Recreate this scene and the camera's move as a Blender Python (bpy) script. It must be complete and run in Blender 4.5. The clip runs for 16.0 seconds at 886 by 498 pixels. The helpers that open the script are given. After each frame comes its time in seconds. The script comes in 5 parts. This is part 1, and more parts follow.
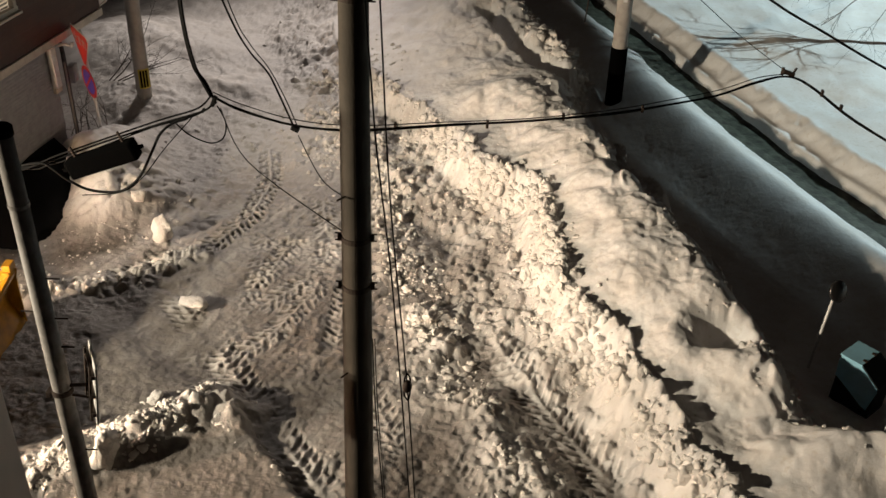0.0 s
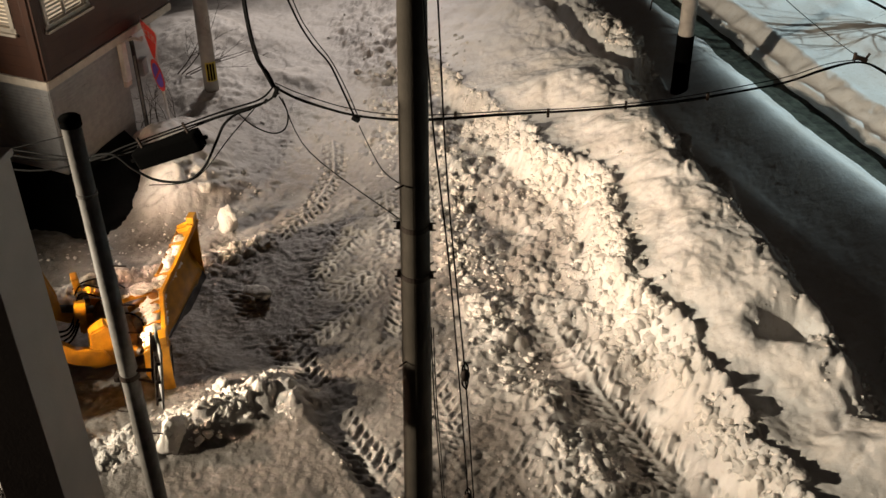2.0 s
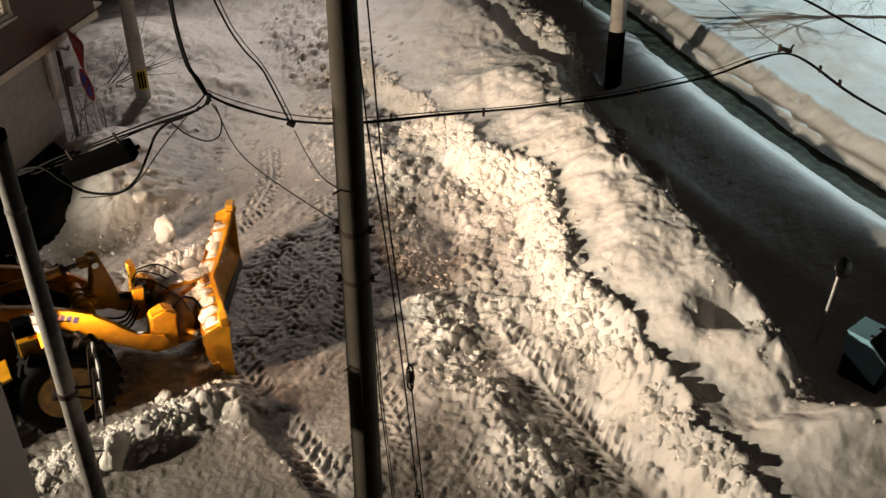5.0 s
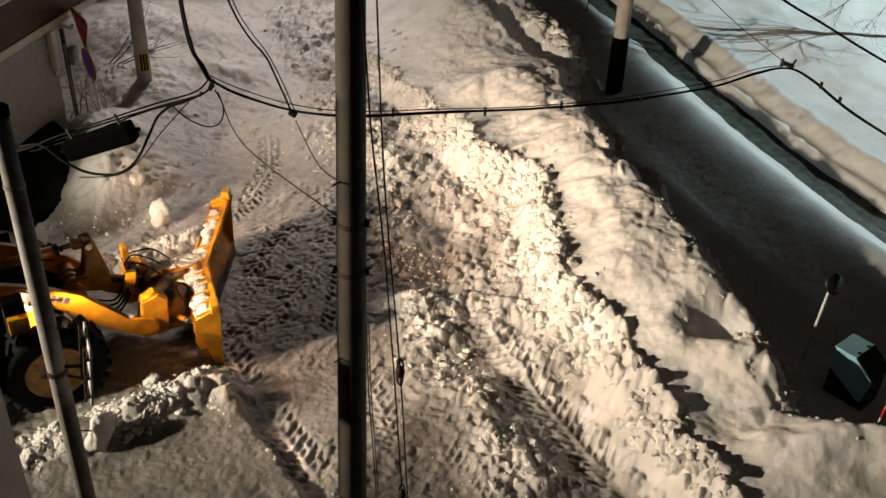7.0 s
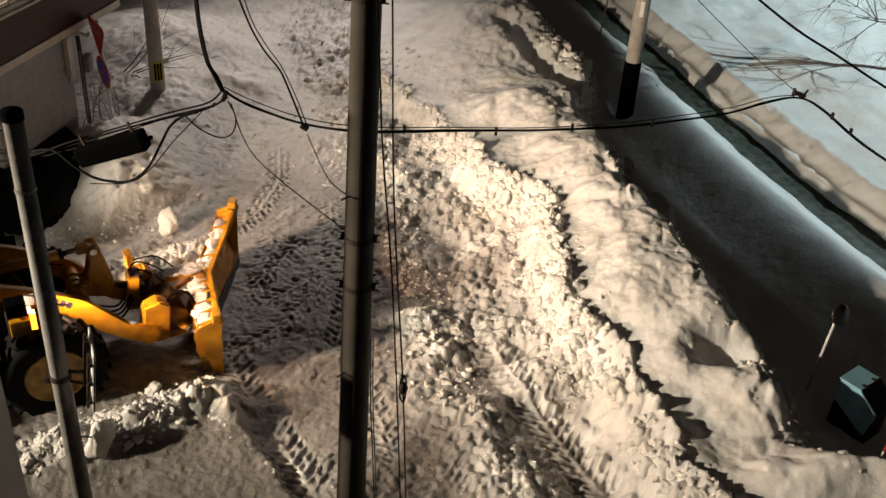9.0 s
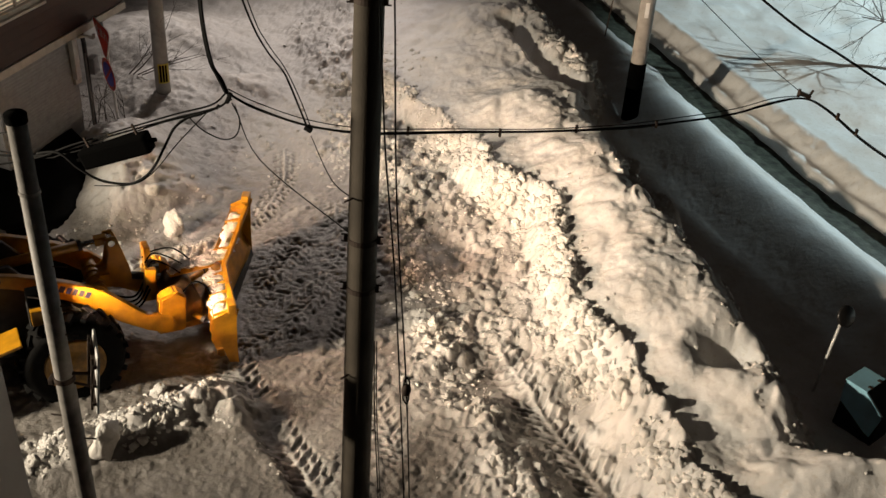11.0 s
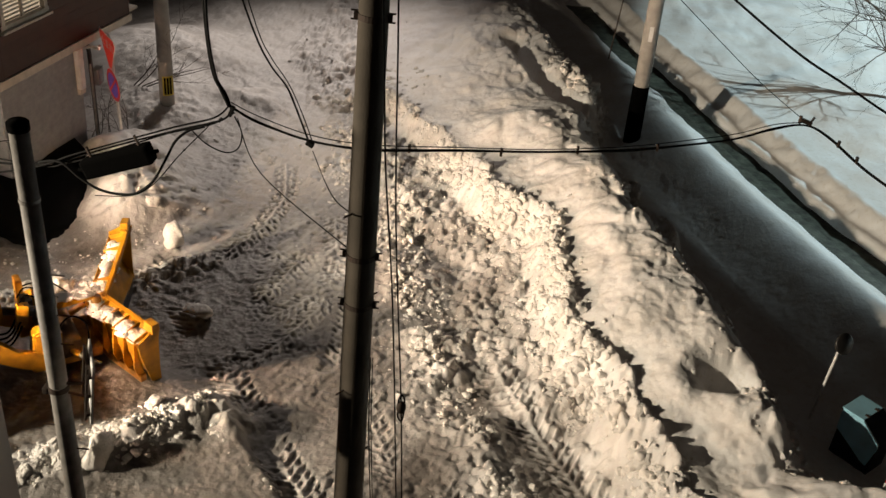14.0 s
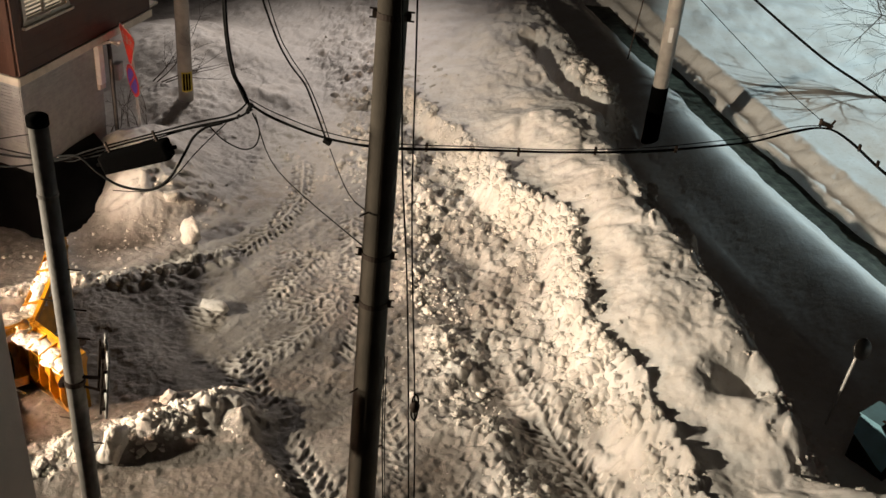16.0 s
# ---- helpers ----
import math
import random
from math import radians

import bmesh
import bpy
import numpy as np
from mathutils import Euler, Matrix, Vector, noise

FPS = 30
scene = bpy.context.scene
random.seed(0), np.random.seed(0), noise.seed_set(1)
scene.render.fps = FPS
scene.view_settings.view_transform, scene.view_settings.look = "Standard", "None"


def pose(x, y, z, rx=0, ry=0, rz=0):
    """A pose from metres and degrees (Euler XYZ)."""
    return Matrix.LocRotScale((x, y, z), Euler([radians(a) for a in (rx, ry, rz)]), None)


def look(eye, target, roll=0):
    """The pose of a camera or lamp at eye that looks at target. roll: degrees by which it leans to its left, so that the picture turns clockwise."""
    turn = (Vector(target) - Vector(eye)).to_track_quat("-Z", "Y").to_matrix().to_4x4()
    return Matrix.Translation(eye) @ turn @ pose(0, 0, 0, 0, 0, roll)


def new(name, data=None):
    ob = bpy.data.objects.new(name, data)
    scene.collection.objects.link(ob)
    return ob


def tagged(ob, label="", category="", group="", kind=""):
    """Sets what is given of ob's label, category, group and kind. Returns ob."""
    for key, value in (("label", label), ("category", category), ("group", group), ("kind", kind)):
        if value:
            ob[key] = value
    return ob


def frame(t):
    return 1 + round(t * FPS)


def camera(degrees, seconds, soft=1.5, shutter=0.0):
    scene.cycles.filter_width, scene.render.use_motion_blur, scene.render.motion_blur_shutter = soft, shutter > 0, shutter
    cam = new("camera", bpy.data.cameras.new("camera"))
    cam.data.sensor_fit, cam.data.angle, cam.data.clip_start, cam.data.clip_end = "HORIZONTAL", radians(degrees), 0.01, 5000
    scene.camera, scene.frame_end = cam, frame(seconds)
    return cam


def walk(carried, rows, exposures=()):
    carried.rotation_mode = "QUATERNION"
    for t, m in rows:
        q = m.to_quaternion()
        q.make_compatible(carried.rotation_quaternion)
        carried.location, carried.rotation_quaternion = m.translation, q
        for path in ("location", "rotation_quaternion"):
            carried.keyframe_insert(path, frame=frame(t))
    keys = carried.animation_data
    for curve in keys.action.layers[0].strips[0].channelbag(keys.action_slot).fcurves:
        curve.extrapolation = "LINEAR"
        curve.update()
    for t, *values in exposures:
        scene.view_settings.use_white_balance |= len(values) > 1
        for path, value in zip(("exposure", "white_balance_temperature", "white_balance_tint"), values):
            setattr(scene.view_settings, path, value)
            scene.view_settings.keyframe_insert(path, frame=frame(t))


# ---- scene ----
cam = camera(50.24, 16.0)

PATH = [
    (0.0, -0.052, 0.007, 9.517, 57.116, -2.238, 1.300),
    (0.5, -0.042, 0.019, 9.514, 56.354, -2.080, 2.683),
    (1.0, -0.021, 0.020, 9.499, 56.270, -0.553, 3.830),
    (1.5, -0.013, 0.014, 9.493, 56.322, -0.738, 4.997),
    (2.0, -0.006, 0.008, 9.488, 56.563, -0.249, 4.637),
    (2.5, -0.005, -0.014, 9.514, 56.340, -1.054, 4.992),
    (3.0, -0.002, -0.005, 9.501, 55.875, -0.433, 3.401),
    (3.5, 0.010, 0.003, 9.497, 56.606, -0.848, 1.325),
    (4.0, 0.011, 0.007, 9.510, 57.398, -1.266, 0.625),
    (4.2, 0.029, 0.023, 9.498, 57.240, 0.594, 0.442),
    (6.5, -0.008, -0.010, 9.509, 56.304, -2.897, 1.341),
    (7.0, -0.007, -0.013, 9.515, 56.389, -2.871, 1.720),
    (7.5, -0.002, -0.008, 9.512, 56.672, -2.834, 1.968),
    (8.0, 0.007, -0.011, 9.508, 56.995, -2.524, 2.092),
    (8.5, -0.014, 0.003, 9.489, 57.229, -3.053, 2.582),
    (9.0, -0.017, -0.021, 9.512, 57.419, -4.257, 3.054),
    (11.5, 0.008, -0.009, 9.514, 57.505, -3.990, 3.349),
    (12.0, 0.010, -0.009, 9.519, 57.875, -3.824, 3.005),
    (12.5, 0.011, -0.005, 9.505, 57.831, -3.421, 3.132),
    (13.0, 0.011, -0.010, 9.514, 58.244, -3.366, 2.979),
    (13.5, -0.003, 0.022, 9.491, 59.552, -4.090, 4.421),
    (14.0, 0.018, -0.012, 9.511, 58.522, -5.146, 4.046),
    (14.5, 0.025, -0.015, 9.511, 57.998, -6.113, 3.424),
    (15.0, 0.024, 0.005, 9.503, 58.344, -5.871, 3.776),
    (15.5, 0.025, 0.007, 9.506, 58.569, -5.792, 4.148),
    (16.0, 0.018, 0.008, 9.508, 58.323, -5.280, 5.269),
]
walk(cam, [(t, pose(*p)) for t, *p in PATH])

# ---- light ----
world = bpy.data.worlds.new("night")
scene.world = world
world.use_nodes = True
wbg = world.node_tree.nodes["Background"]
wbg.inputs["Color"].default_value = (0.95, 0.78, 0.66, 1)
wbg.inputs["Strength"].default_value = 0.010


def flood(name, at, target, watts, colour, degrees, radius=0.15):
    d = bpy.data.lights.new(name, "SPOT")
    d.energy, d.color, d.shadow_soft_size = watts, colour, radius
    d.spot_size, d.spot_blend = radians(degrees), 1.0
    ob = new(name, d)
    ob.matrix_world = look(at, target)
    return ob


flood("street_light_warm", (-14.2, 4.6, 6.0), (3.0, 14.8, 4.1), 16800, (1.0, 0.86, 0.66), 72, 0.25)
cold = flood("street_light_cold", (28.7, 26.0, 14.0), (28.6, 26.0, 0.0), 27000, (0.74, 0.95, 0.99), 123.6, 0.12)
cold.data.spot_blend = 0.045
flood("street_light_far", (-4.0, 40.0, 13.0), (-5.0, 22.0, 0.0), 15500, (1.0, 0.87, 0.78), 36, 1.6)
scene.view_settings.exposure = -0.04


# ---- noise on arrays ----
RNG = np.random.RandomState(7)
LAT = RNG.rand(256, 256)
JX, JY, JR = RNG.rand(256, 256), RNG.rand(256, 256), RNG.rand(256, 256)


def vnoise(x, y):
    xi, yi = np.floor(x).astype(int), np.floor(y).astype(int)
    fx, fy = x - xi, y - yi
    fx, fy = fx * fx * (3 - 2 * fx), fy * fy * (3 - 2 * fy)
    a, b = LAT[xi % 256, yi % 256], LAT[(xi + 1) % 256, yi % 256]
    c, d = LAT[xi % 256, (yi + 1) % 256], LAT[(xi + 1) % 256, (yi + 1) % 256]
    return (a + (b - a) * fx) * (1 - fy) + (c + (d - c) * fx) * fy


def fbm(x, y, octaves=4, gain=0.5):
    s, amp, tot = 0.0, 1.0, 0.0
    for k in range(octaves):
        s = s + amp * (vnoise(x * 2 ** k + 17.3 * k, y * 2 ** k + 9.1 * k) - 0.5)
        tot, amp = tot + amp, amp * gain
    return s / tot * 2


def clods(x, y, size):
    """Rounded lumps of about that size: 0 between them, up to 1 on top."""
    x, y = x / size, y / size
    xi, yi = np.floor(x).astype(int), np.floor(y).astype(int)
    best = np.zeros_like(x)
    for i in (-1, 0, 1):
        for j in (-1, 0, 1):
            a, b = (xi + i) % 256, (yi + j) % 256
            r = 0.35 + 0.5 * JR[a, b]
            d2 = ((x - (xi + i) - JX[a, b]) ** 2 + (y - (yi + j) - JY[a, b]) ** 2) / r ** 2
            best = np.maximum(best, r * np.sqrt(np.maximum(0.0, 1 - d2)))
    return best


def chunks(x, y, size):
    """Broken slabs of about that size: flat tilted tops, 0 between them."""
    wx = x + 0.55 * size * (vnoise(x * 1.3 / size + 31, y * 1.3 / size) - 0.5) + 0.25 * size * (vnoise(x * 3.1 / size, y * 3.1 / size + 8) - 0.5)
    wy = y + 0.55 * size * (vnoise(x * 1.3 / size, y * 1.3 / size + 57) - 0.5) + 0.25 * size * (vnoise(x * 3.1 / size + 5, y * 3.1 / size) - 0.5)
    x, y = wx / size, wy / size
    xi, yi = np.floor(x).astype(int), np.floor(y).astype(int)
    best = np.zeros_like(x)
    for i in (-1, 0, 1):
        for j in (-1, 0, 1):
            a, b = (xi + i) % 256, (yi + j) % 256
            r = 0.40 + 0.45 * JR[a, b]
            dx, dy = x - (xi + i) - JX[a, b], y - (yi + j) - JY[a, b]
            d2 = (dx ** 2 + dy ** 2) / r ** 2
            top = np.clip(2.4 * (1 - d2), 0, 1) * (0.75 + 0.9 * (dx * (JY[a, b] - 0.5) + dy * (JX[b, a] - 0.5)))
            best = np.maximum(best, r * top)
    return best


def smooth(a, b, v):
    u = np.clip((v - a) / (b - a), 0, 1)
    return u * u * (3 - 2 * u)


def along(y, pts, k):
    """Coordinate k of a line of (x, y, z) points, by y."""
    p = sorted(pts, key=lambda q: q[1])
    return np.interp(y, [q[1] for q in p], [q[k] for q in p])


def near_line(x, y, pts):
    """Distance to a line of (x, y) points, signed (left of its run positive), and the way along it."""
    best, side, way, run = np.full_like(x, 1e9), np.zeros_like(x), np.zeros_like(x), 0.0
    for (ax, ay), (bx, by) in zip(pts, pts[1:]):
        L = math.hypot(bx - ax, by - ay)
        ux, uy = (bx - ax) / L, (by - ay) / L
        s = np.clip((x - ax) * ux + (y - ay) * uy, 0, L)
        d = np.hypot(x - ax - s * ux, y - ay - s * uy)
        better = d < best
        side = np.where(better, np.sign((y - ay) * ux - (x - ax) * uy), side)
        way = np.where(better, run + s, way)
        best = np.where(better, d, best)
        run += L
    return best * np.where(side == 0, 1, side), way


# ---- the lie of the snow ----
RIDGE = [(-3.1, 24.5, 0.25), (-2.0, 21.7, 0.6), (-1.0, 19.95, 0.75), (0.08, 17.75, 0.95), (0.86, 16.0, 1.15), (1.83, 15.1, 1.25),
         (2.06, 12.25, 1.1), (2.62, 10.87, 1.02), (3.02, 9.63, 0.97), (3.59, 8.06, 0.97), (4.6, 5.5, 0.9)]
BANK = [(0.9, 30.0, 0.9), (1.45, 25.3, 1.18), (2.65, 21.1, 1.34), (2.18, 18.76, 1.62), (3.09, 14.73, 1.70), (3.78, 12.91, 1.68), (4.2, 10.85, 1.48), (4.63, 9.35, 0.98), (5.1, 8.85, 1.25), (6.2, 8.55, 1.55), (8.5, 8.2, 1.75), (14.0, 7.6, 1.8)]
DITCH = [(2.36, 31.84), (3.84, 27.01), (6.27, 18.9), (8.03, 14.48), (10.17, 9.76), (12.84, 4.11)]
DEBRIS = [(-2.2, 19.5), (-1.3, 17.3), (-0.85, 14.6), (-0.2, 12.1), (0.35, 10.7), (1.0, 9.3), (1.6, 8.2), (2.2, 7.0)]
FAR_RIM = [(-8.0, 11.6), (-6.8, 12.45), (-5.3, 13.5), (-4.5, 14.1)]
NEAR_RIM = [(-7.0, 7.4), (-5.2, 8.6), (-4.2, 9.35), (-3.2, 10.2), (-2.85, 9.95)]
LEDGE = [(-3.05, 10.3), (-2.3, 9.3), (-1.4, 8.1), (-0.6, 7.0)]
TRACKS = [  # lines of wheel tracks, width, depth
    ([(-4.6, 13.0), (-3.39, 11.4), (-2.6, 10.15), (-1.5, 8.7), (-0.9, 7.9)], 0.60, 0.075),
    ([(0.75, 12.0), (1.25, 11.1), (1.7, 10.3), (2.45, 8.9), (3.0, 7.9)], 0.62, 0.06),
    ([(-7.8, 11.85), (-6.3, 12.95), (-5.0, 13.8), (-4.2, 14.6), (-3.75, 15.6), (-3.6, 17.0), (-3.9, 18.5)], 0.48, 0.085),
    ([(-1.2, 17.5), (-1.6, 14.8), (-1.62, 13.0), (-1.65, 11.6)], 0.48, 0.06),
    ([(-3.7, 12.5), (-3.0, 12.75), (-2.0, 13.9), (-1.3, 15.5)], 0.48, 0.045),
    ([(-3.9, 11.0), (-3.45, 12.2), (-3.2, 13.5), (-3.3, 15.0)], 0.48, 0.045),
    ([(0.1, 9.6), (0.55, 8.7), (1.1, 7.8)], 0.35, 0.05),
    ([(-3.6, 10.9), (-2.7, 12.0), (-2.2, 13.2), (-2.1, 14.6), (-2.5, 16.5)], 0.46, 0.04),
    ([(-4.0, 12.0), (-3.6, 12.6), (-3.1, 13.6), (-2.7, 15.0)], 0.46, 0.05),
    ([(-1.3, 11.3), (-0.8, 10.2), (0.0, 8.6), (0.5, 7.6)], 0.46, 0.035),
]


def tread(d, s, width):
    """Chevron lugs of a tyre across a track: 0 in the grooves, 1 on what the gaps left standing."""
    u = d / width
    ph = (s + 0.75 * np.abs(d)) / 0.15 + 0.5 * (d > 0)
    bars = np.abs((ph % 1.0) - 0.5) * 2
    middle = smooth(0.09, 0.03, np.abs(u)) + smooth(0.10, 0.04, np.abs(np.abs(u) - 0.27)) * (np.floor(ph) % 2)
    return np.maximum(smooth(0.58, 0.84, bars), 0.85 * np.clip(middle, 0, 1))


def height(x, y):
    """Height of the snow, and its tone (0 a grey driven road, 1 clean fresh snow)."""
    wx, wy = x + 0.25 * fbm(x * 0.9, y * 0.9, 3), y + 0.25 * fbm(x * 0.9 + 40, y * 0.9, 3)
    z = 0.035 * fbm(x * 0.5, y * 0.5, 3) + 0.02 * fbm(x * 2.2, y * 2.2, 3)
    along_d, across_d = x * 0.45 + y * 0.89, x * 0.89 - y * 0.45
    streak = fbm(across_d * 3.5, along_d * 0.35, 4)
    # Nearer road gets a slightly darker colour, offsetting the lamp's strength there.
    snow_tone = 0.04 + 0.06 * smooth(12, 16, y) + 0.40 * fbm(x * 0.55 + 5, y * 0.55, 4) + 0.35 * streak
    z = z + 0.018 * streak + 0.05 * smooth(0.0, 0.5, fbm(x * 0.9 + 30, y * 0.9, 2)) * fbm(x * 4.5, y * 4.5, 3) + 0.025 * clods(x + 11, y, 0.22) * smooth(0.1, 0.5, fbm(x * 0.8 + 70, y * 0.8, 2))
    worn = smooth(-0.1, 0.35, fbm(x * 0.7 + 90, y * 0.7 + 4, 3))
    z = z + 0.022 * fbm(x * 11, y * 11, 3, 0.7) + worn * (0.03 * clods(x + 4, y, 0.10) + 0.018 * fbm(across_d * 9, along_d * 1.2, 3))
    # Small lumps come out paler than the gaps between them.
    snow_tone = snow_tone + 0.22 * worn * clods(x + 4, y, 0.10)
    # rough foreground and the side street's banks
    d, s = near_line(wx, wy, LEDGE)
    low_left = smooth(0.1, -0.12, d) * smooth(10.6, 9.6, y + 0.85 * (x + 3.1) * (x < -3.1))
    z = z + 0.16 * low_left
    # Left foreground darkened in colour, standing in for weaker light there.
    snow_tone = np.maximum(snow_tone - 0.25 * low_left, 0.06 * low_left)
    for line, h, w in ((FAR_RIM, 0.10, 0.26), (NEAR_RIM, 0.27, 0.36)):
        d, s = near_line(wx, wy, line)
        b = np.exp(-(d / w) ** 2)
        z = z + h * b * (0.8 + 0.5 * fbm(x * 1.5, y * 1.5, 2)) + b * (0.16 * clods(x, y, 0.26) + 0.09 * clods(x + 3, y, 0.14) + 0.06 * fbm(x * 6, y * 6, 4, 0.65) - 0.05)
        snow_tone = np.maximum(snow_tone, 0.52 * b)
    # heap by the corner of the house, and trodden snow up the street
    for cx, cy, r, h in ((-6.35, 15.5, 0.85, 0.46), (-5.9, 16.3, 0.95, 0.36), (-7.0, 17.2, 1.2, 0.75), (-7.2, 20.3, 1.5, 0.45), (-5.3, 21.5, 0.8, 0.25), (-8.5, 23.5, 2.2, 0.7)):
        b = np.exp(-(((wx - cx) ** 2 + (wy - cy) ** 2) / r ** 2) ** 1.3)
        z = z + b * (h + (0.13 * chunks(x, y, 0.55) + 0.05 * chunks(x, y + 9, 0.22)) * (cy < 19) + 0.1 * fbm(x * 1.6, y * 1.6, 3))
        snow_tone = np.maximum(snow_tone, b)
    up = smooth(15.5, 19.0, y) * smooth(-9, -7.5, x)
    z = z + up * (0.045 * clods(x, y, 0.42) * (fbm(x * 0.6, y * 0.6, 2) > 0.0) + 0.05 * fbm(x * 1.2, y * 1.2, 3))
    snow_tone = np.maximum(snow_tone, 0.55 * up + 0.2 * fbm(x * 0.7, y * 0.7, 3) * up)
    # thrown ridge of clods
    xr, zr = along(wy, RIDGE, 0), along(wy, RIDGE, 2)
    d = (wx - xr) * 0.9
    face = 0.72 + 1.05 * smooth(9.6, 12.5, y) + 0.1 * smooth(15, 19, y)
    left = 0.50 * smooth(-0.50, -0.02, d + 0.12 * fbm(x * 2.1, y * 2.1, 3)) + 0.50 * np.clip(1 + d / face, 0, 1)
    right = smooth(0.42, 0.02, d)
    ridge = np.where(d < 0, left, right) * zr
    rough = np.where(d < 0, smooth(-face * 1.25, -face * 0.8, d), smooth(0.3, 0.0, d))
    patch = 0.55 + 0.9 * smooth(-0.3, 0.4, fbm(x * 0.8 + 12, y * 0.8, 2))
    crest = smooth(-0.55, -0.15, d)
    lumpy = 0.09 * clods(x + 7, y + 2, 0.31) + 0.075 * clods(x, y + 5, 0.17) + 0.045 * clods(x + 3, y + 1, 0.095)
    ridge = ridge + rough * (0.13 * chunks(x, y, 0.66) - 0.10 + lumpy * (0.55 + 0.5 * patch * (1 - crest) + 0.75 * crest) + 0.07 * fbm(x * 5.5, y * 5.5, 4, 0.65))
    # the old bank behind it
    xb, zb = along(wy, BANK, 0), along(wy, BANK, 2)
    gap = np.maximum(xb - xr, 0.4)
    u = (wx - xr) / gap
    floor_z = np.maximum(zr - 0.05 + 0.10 * smooth(10.5, 13.0, y), 0.45)
    rise = floor_z + (zb - floor_z) * smooth(-0.05, 0.85, u)
    past = (wx - xb) * 0.93
    fall = smooth(1.1, 0.0, past)
    bank = np.where(past < 0, rise, 0.28 + (zb - 0.28) * fall)
    soft = smooth(0.1, 0.4, u) * smooth(1.2, 0.2, past)
    bank = bank + soft * (0.15 * fbm(x * 1.1, y * 1.1, 3) + 0.035 * fbm(x * 4.0, y * 4.0, 3) + 0.09 * chunks(x * 1.2, y, 0.6) * smooth(0.6, 0.95, u) + 0.015 * clods(x, y, 0.17))
    notch = np.exp(-(((x - 4.1) / 0.42) ** 2 + ((y - 10.95) / 0.34) ** 2))
    bank = bank - 0.75 * notch
    island = np.exp(-(near_line(wx, wy, [(3.2, 16.3), (3.42, 15.5), (3.8, 14.5)])[0] / 0.27) ** 2)
    bank = np.maximum(bank, island * (1.50 + 0.14 * clods(x, y, 0.4) + 0.08 * fbm(x * 2.5, y * 2.5, 3)))
    split = np.exp(-((near_line(x, y, [(0.9, 25.0), (1.6, 22.3), (2.35, 20.2)])[0]) / 0.22) ** 2)
    bank = bank - 0.7 * split + 0.14 * clods(x, y, 0.36) * smooth(20.0, 21.5, y) * smooth(0.3, 0.9, u)
    z = np.where(wx > xr - face * 1.3, np.maximum(z, np.maximum(ridge, np.where(wx > xr - 0.1, bank, -9))), z)
    edge_in = smooth(-face * 1.15, -face * 0.75, d + 0.3 * fbm(x * 1.7, y * 1.7, 3))
    snow_tone = np.where(wx > xr + 0.1, 1.0, snow_tone * (1 - edge_in) + edge_in * (0.46 + 0.36 * smooth(-0.9, -0.2, d) + 0.40 * fbm(x * 1.4, y * 1.4, 3)))
    # hollow, mound along the ditch, ditch, and the open field
    xd = np.interp(y, [p[1] for p in DITCH][::-1], [p[0] for p in DITCH][::-1])
    e = (x - xd) * 0.94
    mound = 0.28 + 0.50 * smooth(-2.4, -0.75, e) - 0.20 * smooth(-0.7, 0.05, e) + 0.04 * fbm(x * 0.8, y * 0.8, 3)
    z = np.where(e > -2.4, np.maximum(z, mound), z)
    w = 0.10 * fbm(x * 1.1, y * 1.1, 3)
    trench = smooth(-0.06, 0.14, e + w) * smooth(0.84, 0.66, e + w)
    rim = 0.60 + 0.12 * smooth(0.75, 0.95, e + w) * smooth(1.6, 1.1, e + w)
    ragged = 0.10 * fbm(x * 2.3, y * 2.3, 3)
    field = rim + 0.42 * smooth(1.05, 1.50, e + 1.2 * w + ragged) + 0.12 * smooth(1.6, 4.0, e) + (0.16 * fbm(x * 0.5, y * 0.5, 3) + 0.05 * fbm(x * 1.6, y * 0.9, 3)) * smooth(1.0, 3, e)
    z = np.where(e + w >= 0.35, field, z)
    z = z * (1 - trench) + 0.44 * trench
    snow_tone = np.where(e > -2.4, 1.0, snow_tone)
    # debris along the foot of the ridge
    d, s = near_line(wx, wy, DEBRIS)
    b = np.exp(-(d / 0.55) ** 2) * smooth(0.25, 0.5, vnoise(s * 0.9, d * 0.5 + 3) + 0.15)
    b = b * (wx < xr)
    z = z + b * (0.08 + 0.10 * chunks(x, y + 1, 0.40) + 0.12 * clods(x + 2, y, 0.22) + 0.07 * clods(x + 6, y, 0.12) + 0.06 * fbm(x * 6, y * 6, 4, 0.65))
    snow_tone = np.maximum(snow_tone, b * (0.62 + 0.5 * fbm(x * 1.1 + 20, y * 1.1, 3)))
    # wheel tracks
    for line, width, depth in TRACKS:
        d, s = near_line(x, y, line)
        edge = smooth(width * 0.55, width * 0.46, np.abs(d)) * smooth(-0.25, 0.1, fbm(x * 0.8, y * 0.8, 2) + 0.2)
        ends = sum(math.hypot(q[0] - p[0], q[1] - p[1]) for p, q in zip(line, line[1:]))
        edge = edge * smooth(0.02, 0.35, s) * smooth(ends - 0.02, ends - 0.35, s)
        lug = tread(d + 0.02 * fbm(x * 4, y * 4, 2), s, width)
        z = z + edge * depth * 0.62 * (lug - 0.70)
        # Standing lugs take a paler tone, the grooves a darker one.
        snow_tone = snow_tone + edge * (0.42 * lug - 0.10)
        lip = np.exp(-((np.abs(d) - width * 0.6) / 0.06) ** 2) * edge.clip(0.3, 1) * (np.abs(d) < width)
        z = z + lip * 0.03 * vnoise(s * 6, d * 3)
